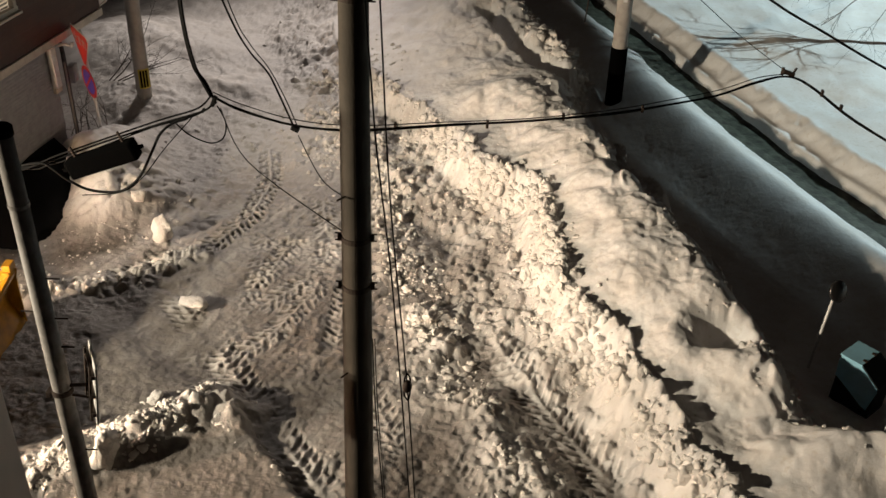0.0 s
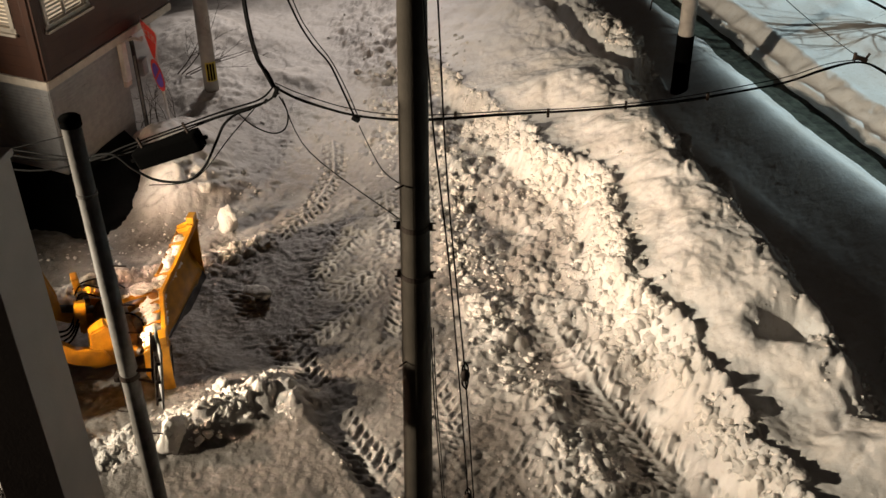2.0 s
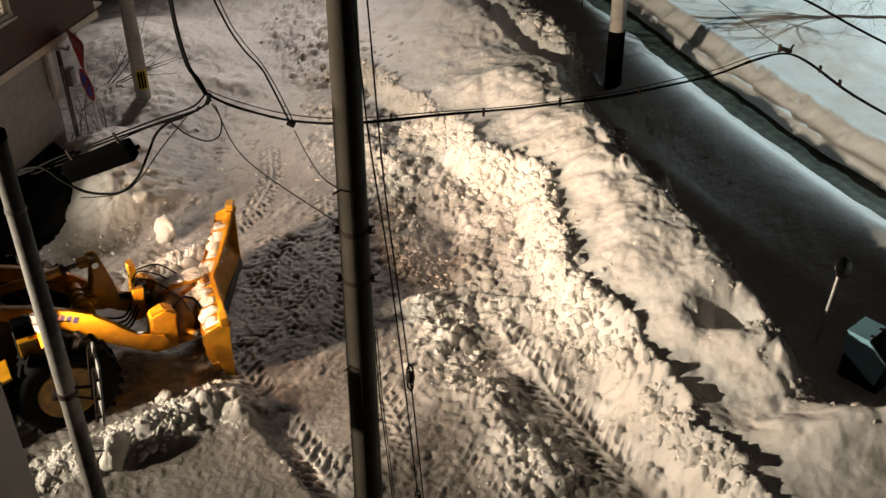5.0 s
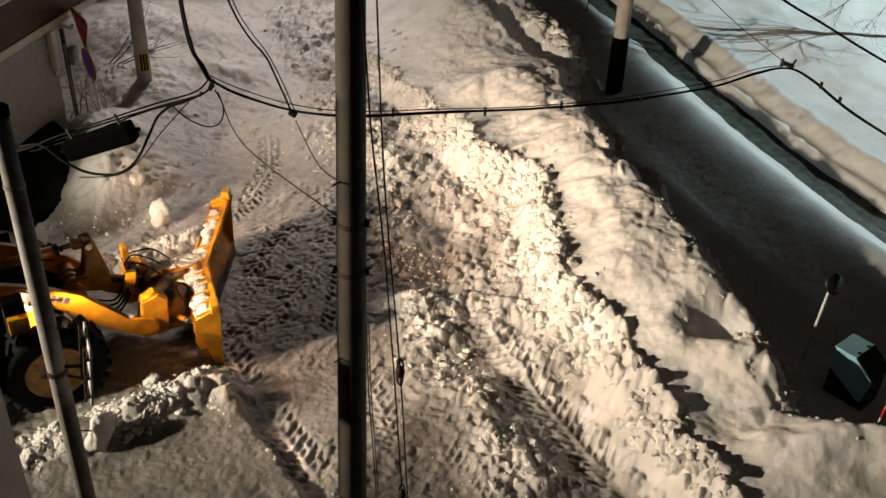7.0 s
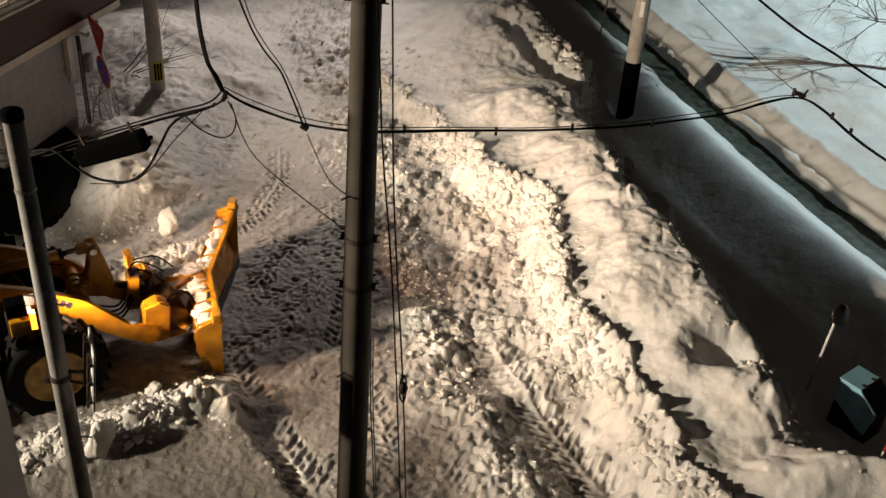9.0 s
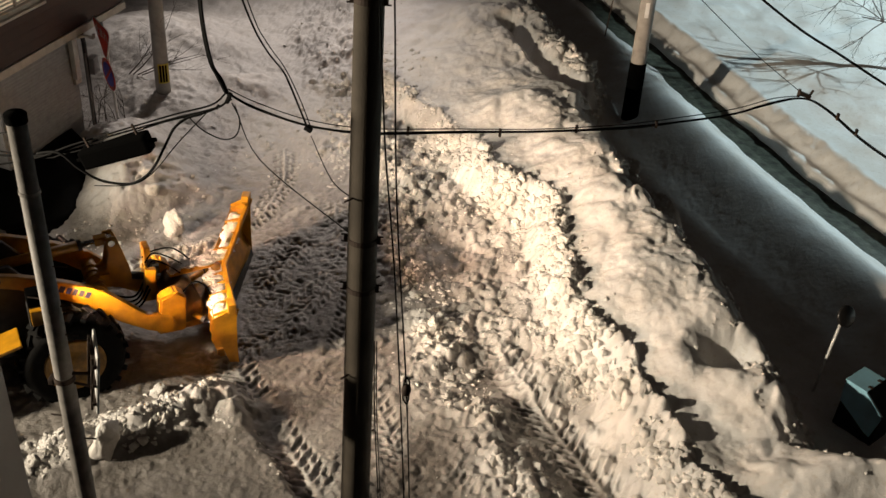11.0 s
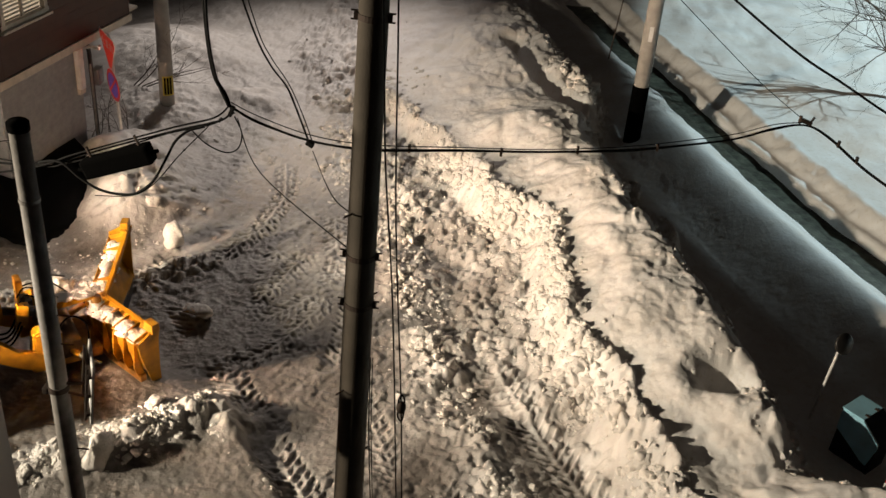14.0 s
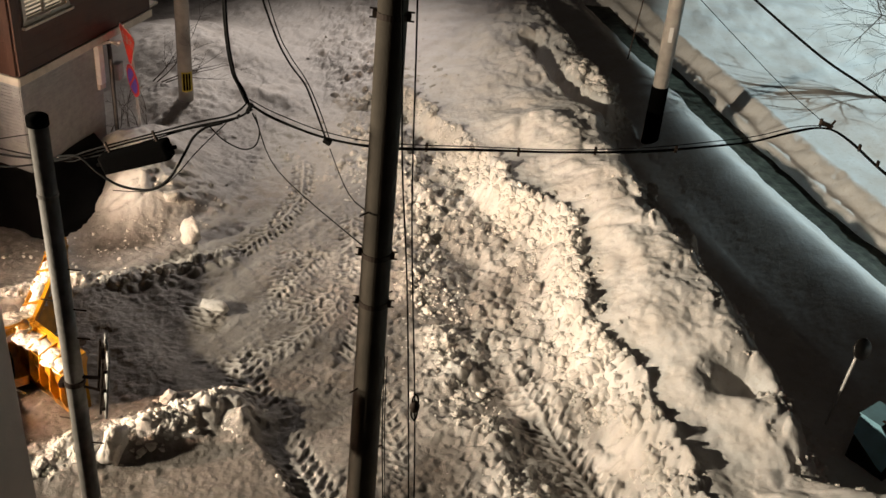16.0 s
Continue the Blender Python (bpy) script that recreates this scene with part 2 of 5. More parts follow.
    z = z + 0.015 * fbm(x * 9, y * 9, 3) * (1 - 0.85 * smooth(-2.2, -1.2, e))
    return z, np.clip(snow_tone, 0, 1)


# ---- materials ----
def mat(name, colour, rough=0.6, metal=0.0, noise_scale=8.0, vary=0.25, bump=0.15, bump_scale=40.0, emit=0.0, coat=0.0, spec=0.5):
    m = bpy.data.materials.new(name)
    m.use_nodes = True
    nt = m.node_tree
    b = nt.nodes["Principled BSDF"]
    b.inputs["Roughness"].default_value, b.inputs["Metallic"].default_value = rough, metal
    b.inputs["Coat Weight"].default_value = coat
    b.inputs["Specular IOR Level"].default_value = spec
    tc = nt.nodes.new("ShaderNodeTexCoord")
    n1 = nt.nodes.new("ShaderNodeTexNoise")
    n1.inputs["Scale"].default_value, n1.inputs["Detail"].default_value = noise_scale, 6
    nt.links.new(tc.outputs["Object"], n1.inputs["Vector"])
    ramp = nt.nodes.new("ShaderNodeValToRGB")
    ramp.color_ramp.elements[0].position, ramp.color_ramp.elements[1].position = 0.3, 0.7
    ramp.color_ramp.elements[0].color = (*[c * (1 - vary) for c in colour], 1)
    ramp.color_ramp.elements[1].color = (*[min(1, c * (1 + vary * 0.6)) for c in colour], 1)
    nt.links.new(n1.outputs["Fac"], ramp.inputs["Fac"])
    nt.links.new(ramp.outputs["Color"], b.inputs["Base Color"])
    if bump:
        n2 = nt.nodes.new("ShaderNodeTexNoise")
        n2.inputs["Scale"].default_value, n2.inputs["Detail"].default_value = bump_scale, 5
        nt.links.new(tc.outputs["Object"], n2.inputs["Vector"])
        bp = nt.nodes.new("ShaderNodeBump")
        bp.inputs["Strength"].default_value, bp.inputs["Distance"].default_value = bump, 0.02
        nt.links.new(n2.outputs["Fac"], bp.inputs["Height"])
        nt.links.new(bp.outputs["Normal"], b.inputs["Normal"])
    if emit:
        b.inputs["Emission Color"].default_value = (*colour, 1)
        b.inputs["Emission Strength"].default_value = emit
    return m


def snow_mat(name, driven):
    m = bpy.data.materials.new(name)
    m.use_nodes = True
    nt = m.node_tree
    L = nt.links.new
    b = nt.nodes["Principled BSDF"]
    tc = nt.nodes.new("ShaderNodeTexCoord")

    def tex(scale, detail=6, rough=0.6):
        n = nt.nodes.new("ShaderNodeTexNoise")
        n.inputs["Scale"].default_value, n.inputs["Detail"].default_value, n.inputs["Roughness"].default_value = scale, detail, rough
        L(tc.outputs["Object"], n.inputs["Vector"])
        return n

    def mix(fac, a, c):
        n = nt.nodes.new("ShaderNodeMix")
        n.data_type = "RGBA"
        for sock, v in ((n.inputs["Factor"], fac), (n.inputs["A"], a), (n.inputs["B"], c)):
            if isinstance(v, tuple):
                sock.default_value = (*v, 1)
            elif isinstance(v, float):
                sock.default_value = v
            else:
                L(v, sock)
        return n.outputs["Result"]

    def ramp(src, lo, hi):
        n = nt.nodes.new("ShaderNodeMapRange")
        n.inputs["From Min"].default_value, n.inputs["From Max"].default_value = lo, hi
        L(src, n.inputs["Value"])
        return n.outputs["Result"]

    fresh = mix(ramp(tex(1.3).outputs["Fac"], 0.35, 0.75), (0.88, 0.87, 0.86), (0.76, 0.72, 0.67))
    fresh = mix(ramp(tex(9.0).outputs["Fac"], 0.55, 0.8), fresh, (0.68, 0.63, 0.56))
    if driven:
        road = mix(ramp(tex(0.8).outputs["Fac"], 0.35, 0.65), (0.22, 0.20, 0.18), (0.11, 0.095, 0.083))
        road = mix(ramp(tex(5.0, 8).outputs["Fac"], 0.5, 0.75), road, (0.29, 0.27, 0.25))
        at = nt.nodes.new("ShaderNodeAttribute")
        at.attribute_name = "snow_tone"
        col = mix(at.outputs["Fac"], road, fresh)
        rg = nt.nodes.new("ShaderNodeMapRange")
        rg.inputs["To Min"].default_value, rg.inputs["To Max"].default_value = 0.38, 0.75
        L(at.outputs["Fac"], rg.inputs["Value"])
        L(rg.outputs["Result"], b.inputs["Roughness"])
        firm = nt.nodes.new("ShaderNodeMapRange")
        firm.inputs["To Min"].default_value, firm.inputs["To Max"].default_value = 0.75, 0.36
        L(at.outputs["Fac"], firm.inputs["Value"])
    else:
        col = mix(ramp(tex(2.2).outputs["Fac"], 0.2, 0.8), fresh, (0.66, 0.62, 0.57))
        b.inputs["Roughness"].default_value = 0.7
    L(col, b.inputs["Base Color"])
    add = nt.nodes.new("ShaderNodeMath")
    add.operation = "MULTIPLY_ADD"
    L(tex(55, 4).outputs["Fac"], add.inputs[0])
    add.inputs[1].default_value = 0.35
    L(tex(13, 8, 0.62).outputs["Fac"], add.inputs[2])
    bp = nt.nodes.new("ShaderNodeBump")
    bp.inputs["Strength"].default_value, bp.inputs["Distance"].default_value = 0.85, 0.04
    if driven:
        L(firm.outputs["Result"], bp.inputs["Strength"])
    L(add.outputs[0], bp.inputs["Height"])
    L(bp.outputs["Normal"], b.inputs["Normal"])
    return m


M_GROUND, M_SNOW = snow_mat("driven_snow", True), snow_mat("snow", False)
M_CONCRETE = mat("pole_concrete", (0.10, 0.082, 0.062), 0.85, vary=0.3, noise_scale=3, bump_scale=60)
M_PALE = mat("pale_concrete", (0.36, 0.34, 0.31), 0.85, vary=0.25, noise_scale=4)
M_STEEL = mat("galvanised_steel", (0.22, 0.205, 0.19), 0.6, 0.0, vary=0.3, noise_scale=10)
M_IRON = mat("rusty_iron", (0.07, 0.05, 0.04), 0.7, 0.5)
M_BLACK = mat("black_rubber", (0.0008, 0.0008, 0.0008), 0.9, spec=0.03)
M_CABLE = mat("cable_sheath", (0.004, 0.004, 0.004), 0.8, vary=0.3, noise_scale=30, spec=0.15)
M_SKIRT = mat("black_sheet", (0.006, 0.006, 0.006), 0.8, vary=0.5, noise_scale=2, bump=0.4, bump_scale=5, spec=0.12)
M_YELLOW = mat("yellow_paint", (0.48, 0.22, 0.005), 0.45, vary=0.35, noise_scale=5, coat=0.2)
M_OILY = mat("dirty_yellow_paint", (0.30, 0.15, 0.02), 0.5, vary=0.6, noise_scale=7)
M_DARK = mat("dark_machine_paint", (0.03, 0.03, 0.032), 0.5, vary=0.5)
M_TYRE = mat("tyre_rubber", (0.005, 0.0048, 0.0046), 0.85, bump=0.4, bump_scale=25, spec=0.12)
M_CHROME = mat("chromed_rod", (0.6, 0.6, 0.6), 0.2, 1.0, vary=0.1, bump=0)
M_NAVY = mat("navy_decal", (0.02, 0.015, 0.06), 0.5)
M_RED = mat("red_sign", (0.85, 0.05, 0.05), 0.4, vary=0.1)
M_BLUE = mat("blue_sign", (0.14, 0.11, 0.75), 0.4, vary=0.1)
M_WHITE = mat("white_paint", (0.75, 0.74, 0.72), 0.5, vary=0.12)
M_TEAL = mat("teal_painted_plywood", (0.36, 0.68, 0.84), 0.55, vary=0.15, noise_scale=4)
M_TEALSHADE = mat("shaded_teal_board", (0.012, 0.018, 0.02), 0.7, vary=0.4, spec=0.2)
M_BROWN = mat("brown_cladding", (0.055, 0.018, 0.008), 0.6, vary=0.2, noise_scale=3)
M_GREY = mat("grey_siding", (0.33, 0.33, 0.345), 0.6, vary=0.15)
M_CREAM = mat("cream_trim", (0.60, 0.54, 0.47), 0.6, vary=0.15)
M_WALL = mat("taupe_wall_panel", (0.58, 0.49, 0.43), 0.7, vary=0.12, noise_scale=2)
M_DITCH = mat("wet_ditch_soil", (0.075, 0.085, 0.065), 0.6, vary=0.7, noise_scale=5, bump=0.8, bump_scale=9)
M_BARK = mat("bare_twig_bark", (0.10, 0.08, 0.065), 0.85)
M_MIRROR = mat("mirror_back", (0.03, 0.028, 0.027), 0.35, 0.3)
M_AMBER = mat("amber_lamp", (1.0, 0.30, 0.02), 0.3, bump=0, emit=5)
M_HEAD = mat("headlamp", (1.0, 0.66, 0.44), 0.3, bump=0, vary=0.0, emit=13500)
M_RUSTY = mat("oily_dark_casting", (0.10, 0.06, 0.03), 0.55, vary=0.6, noise_scale=6)
M_GLASS = mat("dark_window_glass", (0.02, 0.022, 0.025), 0.08, bump=0)
M_BLIND = mat("lit_window_blind", (0.75, 0.62, 0.45), 0.8, bump=0, emit=0.55)


# ---- mesh helpers ----
def part(name, bm, material, parent=None, label="", smooth_faces=False):
    me = bpy.data.meshes.new(name)
    if smooth_faces:
        for f in bm.faces:
            f.smooth = True
    bm.normal_update()
    bm.to_mesh(me)
    bm.free()
    me.materials.append(material)
    ob = new(name, me)
    if parent:
        ob.parent = parent
    if label:
        ob["label"] = label
    return ob


def base(name, label, category, m=None, group="", kind=""):
    ob = new(name)
    ob.empty_display_size = 0.2
    if m is not None:
        ob.matrix_basis = m
    return tagged(ob, label, category, group, kind)


def box(size, at=(0, 0, 0), turn=None, bevel=0.0, bm=None):
    out = bm or bmesh.new()
    b = bmesh.new()
    bmesh.ops.create_cube(b, size=1)
    bmesh.ops.scale(b, vec=size, verts=b.verts)
    if bevel:
        bmesh.ops.bevel(b, geom=b.edges[:], offset=bevel, segments=2, affect="EDGES", profile=0.6)
    m = Matrix.Translation(at) @ (turn.to_4x4() if turn is not None else Matrix())
    bmesh.ops.transform(b, matrix=m, verts=b.verts)
    return merge(out, b)


def merge(out, b):
    me = bpy.data.meshes.new("tmp")
    b.to_mesh(me)
    b.free()
    out.from_mesh(me)
    bpy.data.meshes.remove(me)
    return out


def rod(a, b, r1, r2=None, seg=14, bm=None):
    out = bm or bmesh.new()
    a, b = Vector(a), Vector(b)
    c = bmesh.new()
    bmesh.ops.create_cone(c, cap_ends=True, segments=seg, radius1=r1, radius2=r1 if r2 is None else r2, depth=(b - a).length)
    q = (b - a).to_track_quat("Z", "Y").to_matrix().to_4x4()
    bmesh.ops.transform(c, matrix=Matrix.Translation((a + b) / 2) @ q, verts=c.verts)
    return merge(out, c)


def prism(outline, y0, y1, bm=None, bevel=0.0):
    """A plate with an outline in x, z, from y0 to y1."""
    out = bm or bmesh.new()
    b = bmesh.new()
    f = b.faces.new([b.verts.new((x, y0, z)) for x, z in outline])
    e = bmesh.ops.extrude_face_region(b, geom=[f])
    bmesh.ops.translate(b, vec=(0, y1 - y0, 0), verts=[v for v in e["geom"] if isinstance(v, bmesh.types.BMVert)])
    bmesh.ops.recalc_face_normals(b, faces=b.faces[:])
    if bevel:
        bmesh.ops.bevel(b, geom=b.edges[:], offset=bevel, segments=2, affect="EDGES")
    return merge(out, b)


def tube(points, r, bm=None, seg=6, steps=6):
    """A round cable through points, on a smooth curve."""
    out = bm or bmesh.new()
    P = [Vector(p) for p in points]
    Q = []
    for i in range(len(P) - 1):
        p0, p1, p2, p3 = P[max(i - 1, 0)], P[i], P[i + 1], P[min(i + 2, len(P) - 1)]
        for k in range(steps):
            t = k / steps
            Q.append(0.5 * ((2 * p1) + (p2 - p0) * t + (2 * p0 - 5 * p1 + 4 * p2 - p3) * t * t + (3 * p1 - p0 - 3 * p2 + p3) * t ** 3))
    Q.append(P[-1])
    rings = []
    for i, p in enumerate(Q):
        d = (Q[min(i + 1, len(Q) - 1)] - Q[max(i - 1, 0)]).normalized()
        u = d.cross(Vector((0.13, 0.31, 0.94))).normalized()
        v = d.cross(u)
        rings.append([out.verts.new(p + r * (math.cos(a) * u + math.sin(a) * v)) for a in [2 * math.pi * k / seg for k in range(seg)]])
    for a, b in zip(rings, rings[1:]):
        for k in range(seg):
            out.faces.new((a[k], a[(k + 1) % seg], b[(k + 1) % seg], b[k]))
    out.faces.new(rings[0][::-1])
    out.faces.new(rings[-1])
    return out


# ---- ground ----
def spaced(stops):
    """Values with a step that changes from stop to stop: (value, step)."""
    out, (v, st) = [], stops[0]
    while v < stops[-1][0]:
        out.append(v)
        v += np.interp(v, [s[0] for s in stops], [s[1] for s in stops])
    return np.array(out)


def sheet(name, xs, ys, fn, material):
    X, Y = np.meshgrid(xs, ys, indexing="ij")
    Z, C = fn(X, Y)
    n, m = X.shape
    me = bpy.data.meshes.new(name)
    idx = np.arange(n * m).reshape(n, m)
    quads = np.stack([idx[:-1, :-1], idx[1:, :-1], idx[1:, 1:], idx[:-1, 1:]], -1).reshape(-1, 4)
    me.vertices.add(n * m)
    me.vertices.foreach_set("co", np.stack([X, Y, Z], -1).ravel())
    me.loops.add(quads.size)
    me.loops.foreach_set("vertex_index", quads.ravel())
    me.polygons.add(len(quads))
    me.polygons.foreach_set("loop_start", np.arange(0, quads.size, 4))
    me.update(calc_edges=True)
    me.polygons.foreach_set("use_smooth", np.ones(len(quads), bool))
    a = me.attributes.new("snow_tone", "FLOAT", "POINT")
    a.data.foreach_set("value", C.ravel())
    me.materials.append(material)
    me.validate()
    return new(name, me)


XS = spaced([(-400, 60), (-60, 8), (-16, 0.6), (-9, 0.06), (-7, 0.028), (-1, 0.024), (3.5, 0.022), (5.5, 0.034), (9, 0.06), (16, 0.4), (60, 8), (400, 60)])
YS = spaced([(-120, 30), (-20, 4), (4, 0.5), (6.8, 0.035), (7.8, 0.023), (14, 0.026), (20, 0.055), (30, 0.14), (45, 1.5), (90, 8), (500, 60)])
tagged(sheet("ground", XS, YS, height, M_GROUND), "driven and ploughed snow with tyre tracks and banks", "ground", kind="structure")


def ditch():
    bm = bmesh.new()
    prev = None
    for y in np.arange(4.5, 31.5, 0.5):
        x = float(np.interp(y, [p[1] for p in DITCH][::-1], [p[0] for p in DITCH][::-1]))
        row = [bm.verts.new((x - 0.25, y, 0.54)), bm.verts.new((x + 0.35, y, 0.50)), bm.verts.new((x + 0.95, y, 0.54))]
        if prev:
            for k in (0, 1):
                bm.faces.new((prev[k], prev[k + 1], row[k + 1], row[k]))
        prev = row
    return tagged(part("ditch", bm, M_DITCH), "dark wet ditch between banks of snow", "ditch", kind="structure")


ditch()


# ---- poles ----
def ring(r, z, h, bm=None, x=0, y=0):
    return rod((x, y, z - h / 2), (x, y, z + h / 2), r, seg=28, bm=bm)


def utility_pole():
    t = base("utility_pole", "dark weathered concrete utility pole with steel bands", "utility pole", pose(-0.75, 6.55, 0))
    part("shaft", rod((0, 0, -0.3), (0, 0, 11.0), 0.158, 0.088, 32), M_CONCRETE, t, smooth_faces=True)
    for z in (7.38, 5.38, 4.90):
        r = 0.158 - (z + 0.3) * 0.0062
        b = ring(r + 0.006, z, 0.045)
        for sx in (-1, 1):
            for dz in (-0.03, 0.035):
                rod((sx * r, -0.02, z + dz), (sx * (r + 0.05), -0.02, z + dz), 0.007, seg=8, bm=b)
            box((0.03, 0.05, 0.05), (sx * (r + 0.012), -0.02, z), bm=b)
        part("band", b, M_IRON, t)
    for k in range(5):
        z = 2.2 + 0.9 * k
        r = 0.158 - (z + 0.3) * 0.0062
        a = 0.9 if k % 2 else 0.9 + math.pi
        part("step_bolt", rod((r * 0.8 * math.cos(a), r * 0.8 * math.sin(a), z), ((r + 0.09) * math.cos(a), (r + 0.09) * math.sin(a), z), 0.008, seg=8), M_IRON, t)
    return t


def steel_pole():
    t = base("steel_pole", "grey tubular steel pole with cap and step bolts", "pole", pose(-3.3, 6.2, 0))
    part("shaft", rod((0, 0, -0.3), (0, 0, 6.36), 0.092, 0.074, 24), M_STEEL, t, smooth_faces=True)
    part("collar", ring(0.082, 5.75, 0.03), M_STEEL, t)
    b = ring(0.083, 6.37, 0.09)
    bmesh.ops.bevel(b, geom=[e for e in b.edges if abs(e.verts[0].co.z - e.verts[1].co.z) < 1e-4], offset=0.012, segments=2, affect="EDGES")
    part("cap", b, M_BLACK, t, "black plastic cap", True)
    for k, (z, s) in enumerate(((5.06, 1), (4.72, -1), (4.66, 1), (4.36, 1), (3.42, -1), (3.16, 1))):
        part("step_bolt", rod((s * 0.06, 0.0, z), (s * 0.19, 0.0, z + 0.005), 0.007, seg=8), M_IRON, t)
    b = ring(0.092, 3.88, 0.05)
    box((0.05, 0.09, 0.06), (-0.10, -0.02, 3.86), bm=b, bevel=0.008)
    rod((0.05, 0, 3.93), (0.24, 0, 3.95), 0.016, seg=10, bm=b)
    rod((0.05, 0, 3.83), (0.26, 0, 3.80), 0.012, seg=10, bm=b)
    part("bracket", b, M_IRON, t)
    q = Matrix.Rotation(radians(7), 3, "Y")
    plate = part("sign_plate", box((0.022, 0.42, 0.62), (0.29, 0.0, 3.98), q, 0.008), M_WHITE, t, "thin white plate seen edge on")
    r = bmesh.new()
    for dz in (-0.2, 0.0, 0.2):
        box((0.035, 0.40, 0.035), (0.262 + dz * 0.12, 0.0, 3.98 + dz), q, bm=r)
    for dy in (-0.16, 0.16):
        box((0.02, 0.03, 0.56), (0.245, dy, 3.98), q, bm=r)
    part("back_rail", r, M_IRON, plate)
    plate.matrix_basis = pose(0, 0, 0, 0, 0, 0) @ Matrix.Translation((0.29, 0, 0)) @ Matrix.Rotation(radians(26), 4, "Z") @ Matrix.Translation((-0.29, 0, 0))
    return t


def marker_pole():
    t = base("concrete_pole", "pale concrete pole with a striped guard plate", "utility pole", pose(-6.99, 19.95, 0))
    part("shaft", rod((0, 0, 0), (0, 0, 9.5), 0.17, 0.125, 24), M_PALE, t, smooth_faces=True)
    guard = bmesh.new()
    for k in range(5):
        a0 = -1.55 + k * 0.30
        box((0.058, 0.006, 0.46), (0.172 * math.cos(a0), 0.172 * math.sin(a0), 0.92), Matrix.Rotation(a0 + math.pi / 2, 3, "Z"), bm=guard)
    g = part("guard_plate", guard, mat("guard_yellow", (0.62, 0.48, 0.05), 0.5), t, "yellow and black striped guard plate")
    for k in range(3):
        a0 = -1.40 + k * 0.36
        part("black_stripe", box((0.045, 0.006, 0.40), (0.178 * math.cos(a0), 0.178 * math.sin(a0), 0.92), Matrix.Rotation(a0 + math.pi / 2, 3, "Z")), M_BLACK, g)
    return t


def sleeved_pole():
    t = base("sleeved_pole", "pale concrete pole with a black rubber sleeve, standing in snow", "utility pole", pose(3.87, 20.8, 0.3, 0, -1.5, 0))
    part("shaft", rod((0, 0, 0), (0, 0, 9.0), 0.185, 0.14, 24), M_PALE, t, smooth_faces=True)
    part("sleeve", rod((0, 0, 0.1), (0, 0, 1.52), 0.197, 0.192, 24), M_BLACK, t, "black rubber sleeve", True)
    part("tag", box((0.09, 0.008, 0.34), (-0.02, -0.178, 2.78), bevel=0.003), M_WHITE, t, "narrow white tag")
    part("tag", box((0.12, 0.008, 0.16), (-0.10, -0.165, 3.72), bevel=0.003), mat("tag_yellow", (0.6, 0.5, 0.15), 0.5), t, "small yellow tag")
    return t


for make in (utility_pole, steel_pole, marker_pole, sleeved_pole):
    make()


# ---- road signs and posts ----
def text_mesh(body, size, material, parent, m, name="lettering"):
    cu = bpy.data.curves.new(name, "FONT")
    cu.body, cu.size, cu.extrude, cu.align_x, cu.align_y = body, size, 0.001, "CENTER", "CENTER"
    tmp = bpy.data.objects.new(name, cu)
    scene.collection.objects.link(tmp)
    bpy.context.view_layer.update()
    me = bpy.data.meshes.new_from_object(tmp.evaluated_get(bpy.context.evaluated_depsgraph_get()))
    bpy.data.objects.remove(tmp)
    me.materials.append(material)
    ob = new(name, me)
    ob.parent, ob.matrix_basis = parent, m
    return ob


def stop_sign():
    t = base("stop_sign", "red triangular stop sign over a round sign on white post", "road sign", pose(-7.13, 17.57, 0, -4.7, 3.8, 220))
    part("post", rod((0, 0, 0), (0, 0, 3.0), 0.03, 0.03, 14), M_WHITE, t, smooth_faces=True)

    def tri(r, x0, x1, cz=2.71):
        b = bmesh.new()
        pts = []
        for k in range(3):
            a = -math.pi / 2 + k * 2 * math.pi / 3
            for da in (-0.13, 0, 0.13):
                pts.append((r * (0.985 if da else 1.0) * math.cos(a + da), cz + r * (0.985 if da else 1.0) * math.sin(a + da)))
        f = b.faces.new([b.verts.new((x0, y, z)) for y, z in pts])
        e = bmesh.ops.extrude_face_region(b, geom=[f])
        bmesh.ops.translate(b, vec=(x1 - x0, 0, 0), verts=[v for v in e["geom"] if isinstance(v, bmesh.types.BMVert)])
        bmesh.ops.recalc_face_normals(b, faces=b.faces[:])
        return b
    part("border", tri(0.475, 0.034, 0.040), M_WHITE, t)
    face = part("stop_plate", tri(0.44, 0.041, 0.046), M_RED, t, "red triangular plate")
    text_mesh("止まれ", 0.22, M_WHITE, face, pose(0.049, 0, 2.77, 90, 0, 90))
    part("round_plate", rod((0.034, 0, 1.89), (0.042, 0, 1.89), 0.335, seg=40), M_RED, t, "red-rimmed round plate")
    part("blue_disc", rod((0.043, 0, 1.89), (0.047, 0, 1.89), 0.255, seg=40), M_BLUE, t)
    part("red_bar", box((0.004, 0.055, 0.54), (0.050, 0, 1.89), Matrix.Rotation(radians(-45), 3, "X")), M_RED, t)
    for z in (1.74, 2.04, 2.6, 2.86):
        part("clamp", box((0.05, 0.09, 0.03), (0.01, 0, z)), M_STEEL, t)
    return t


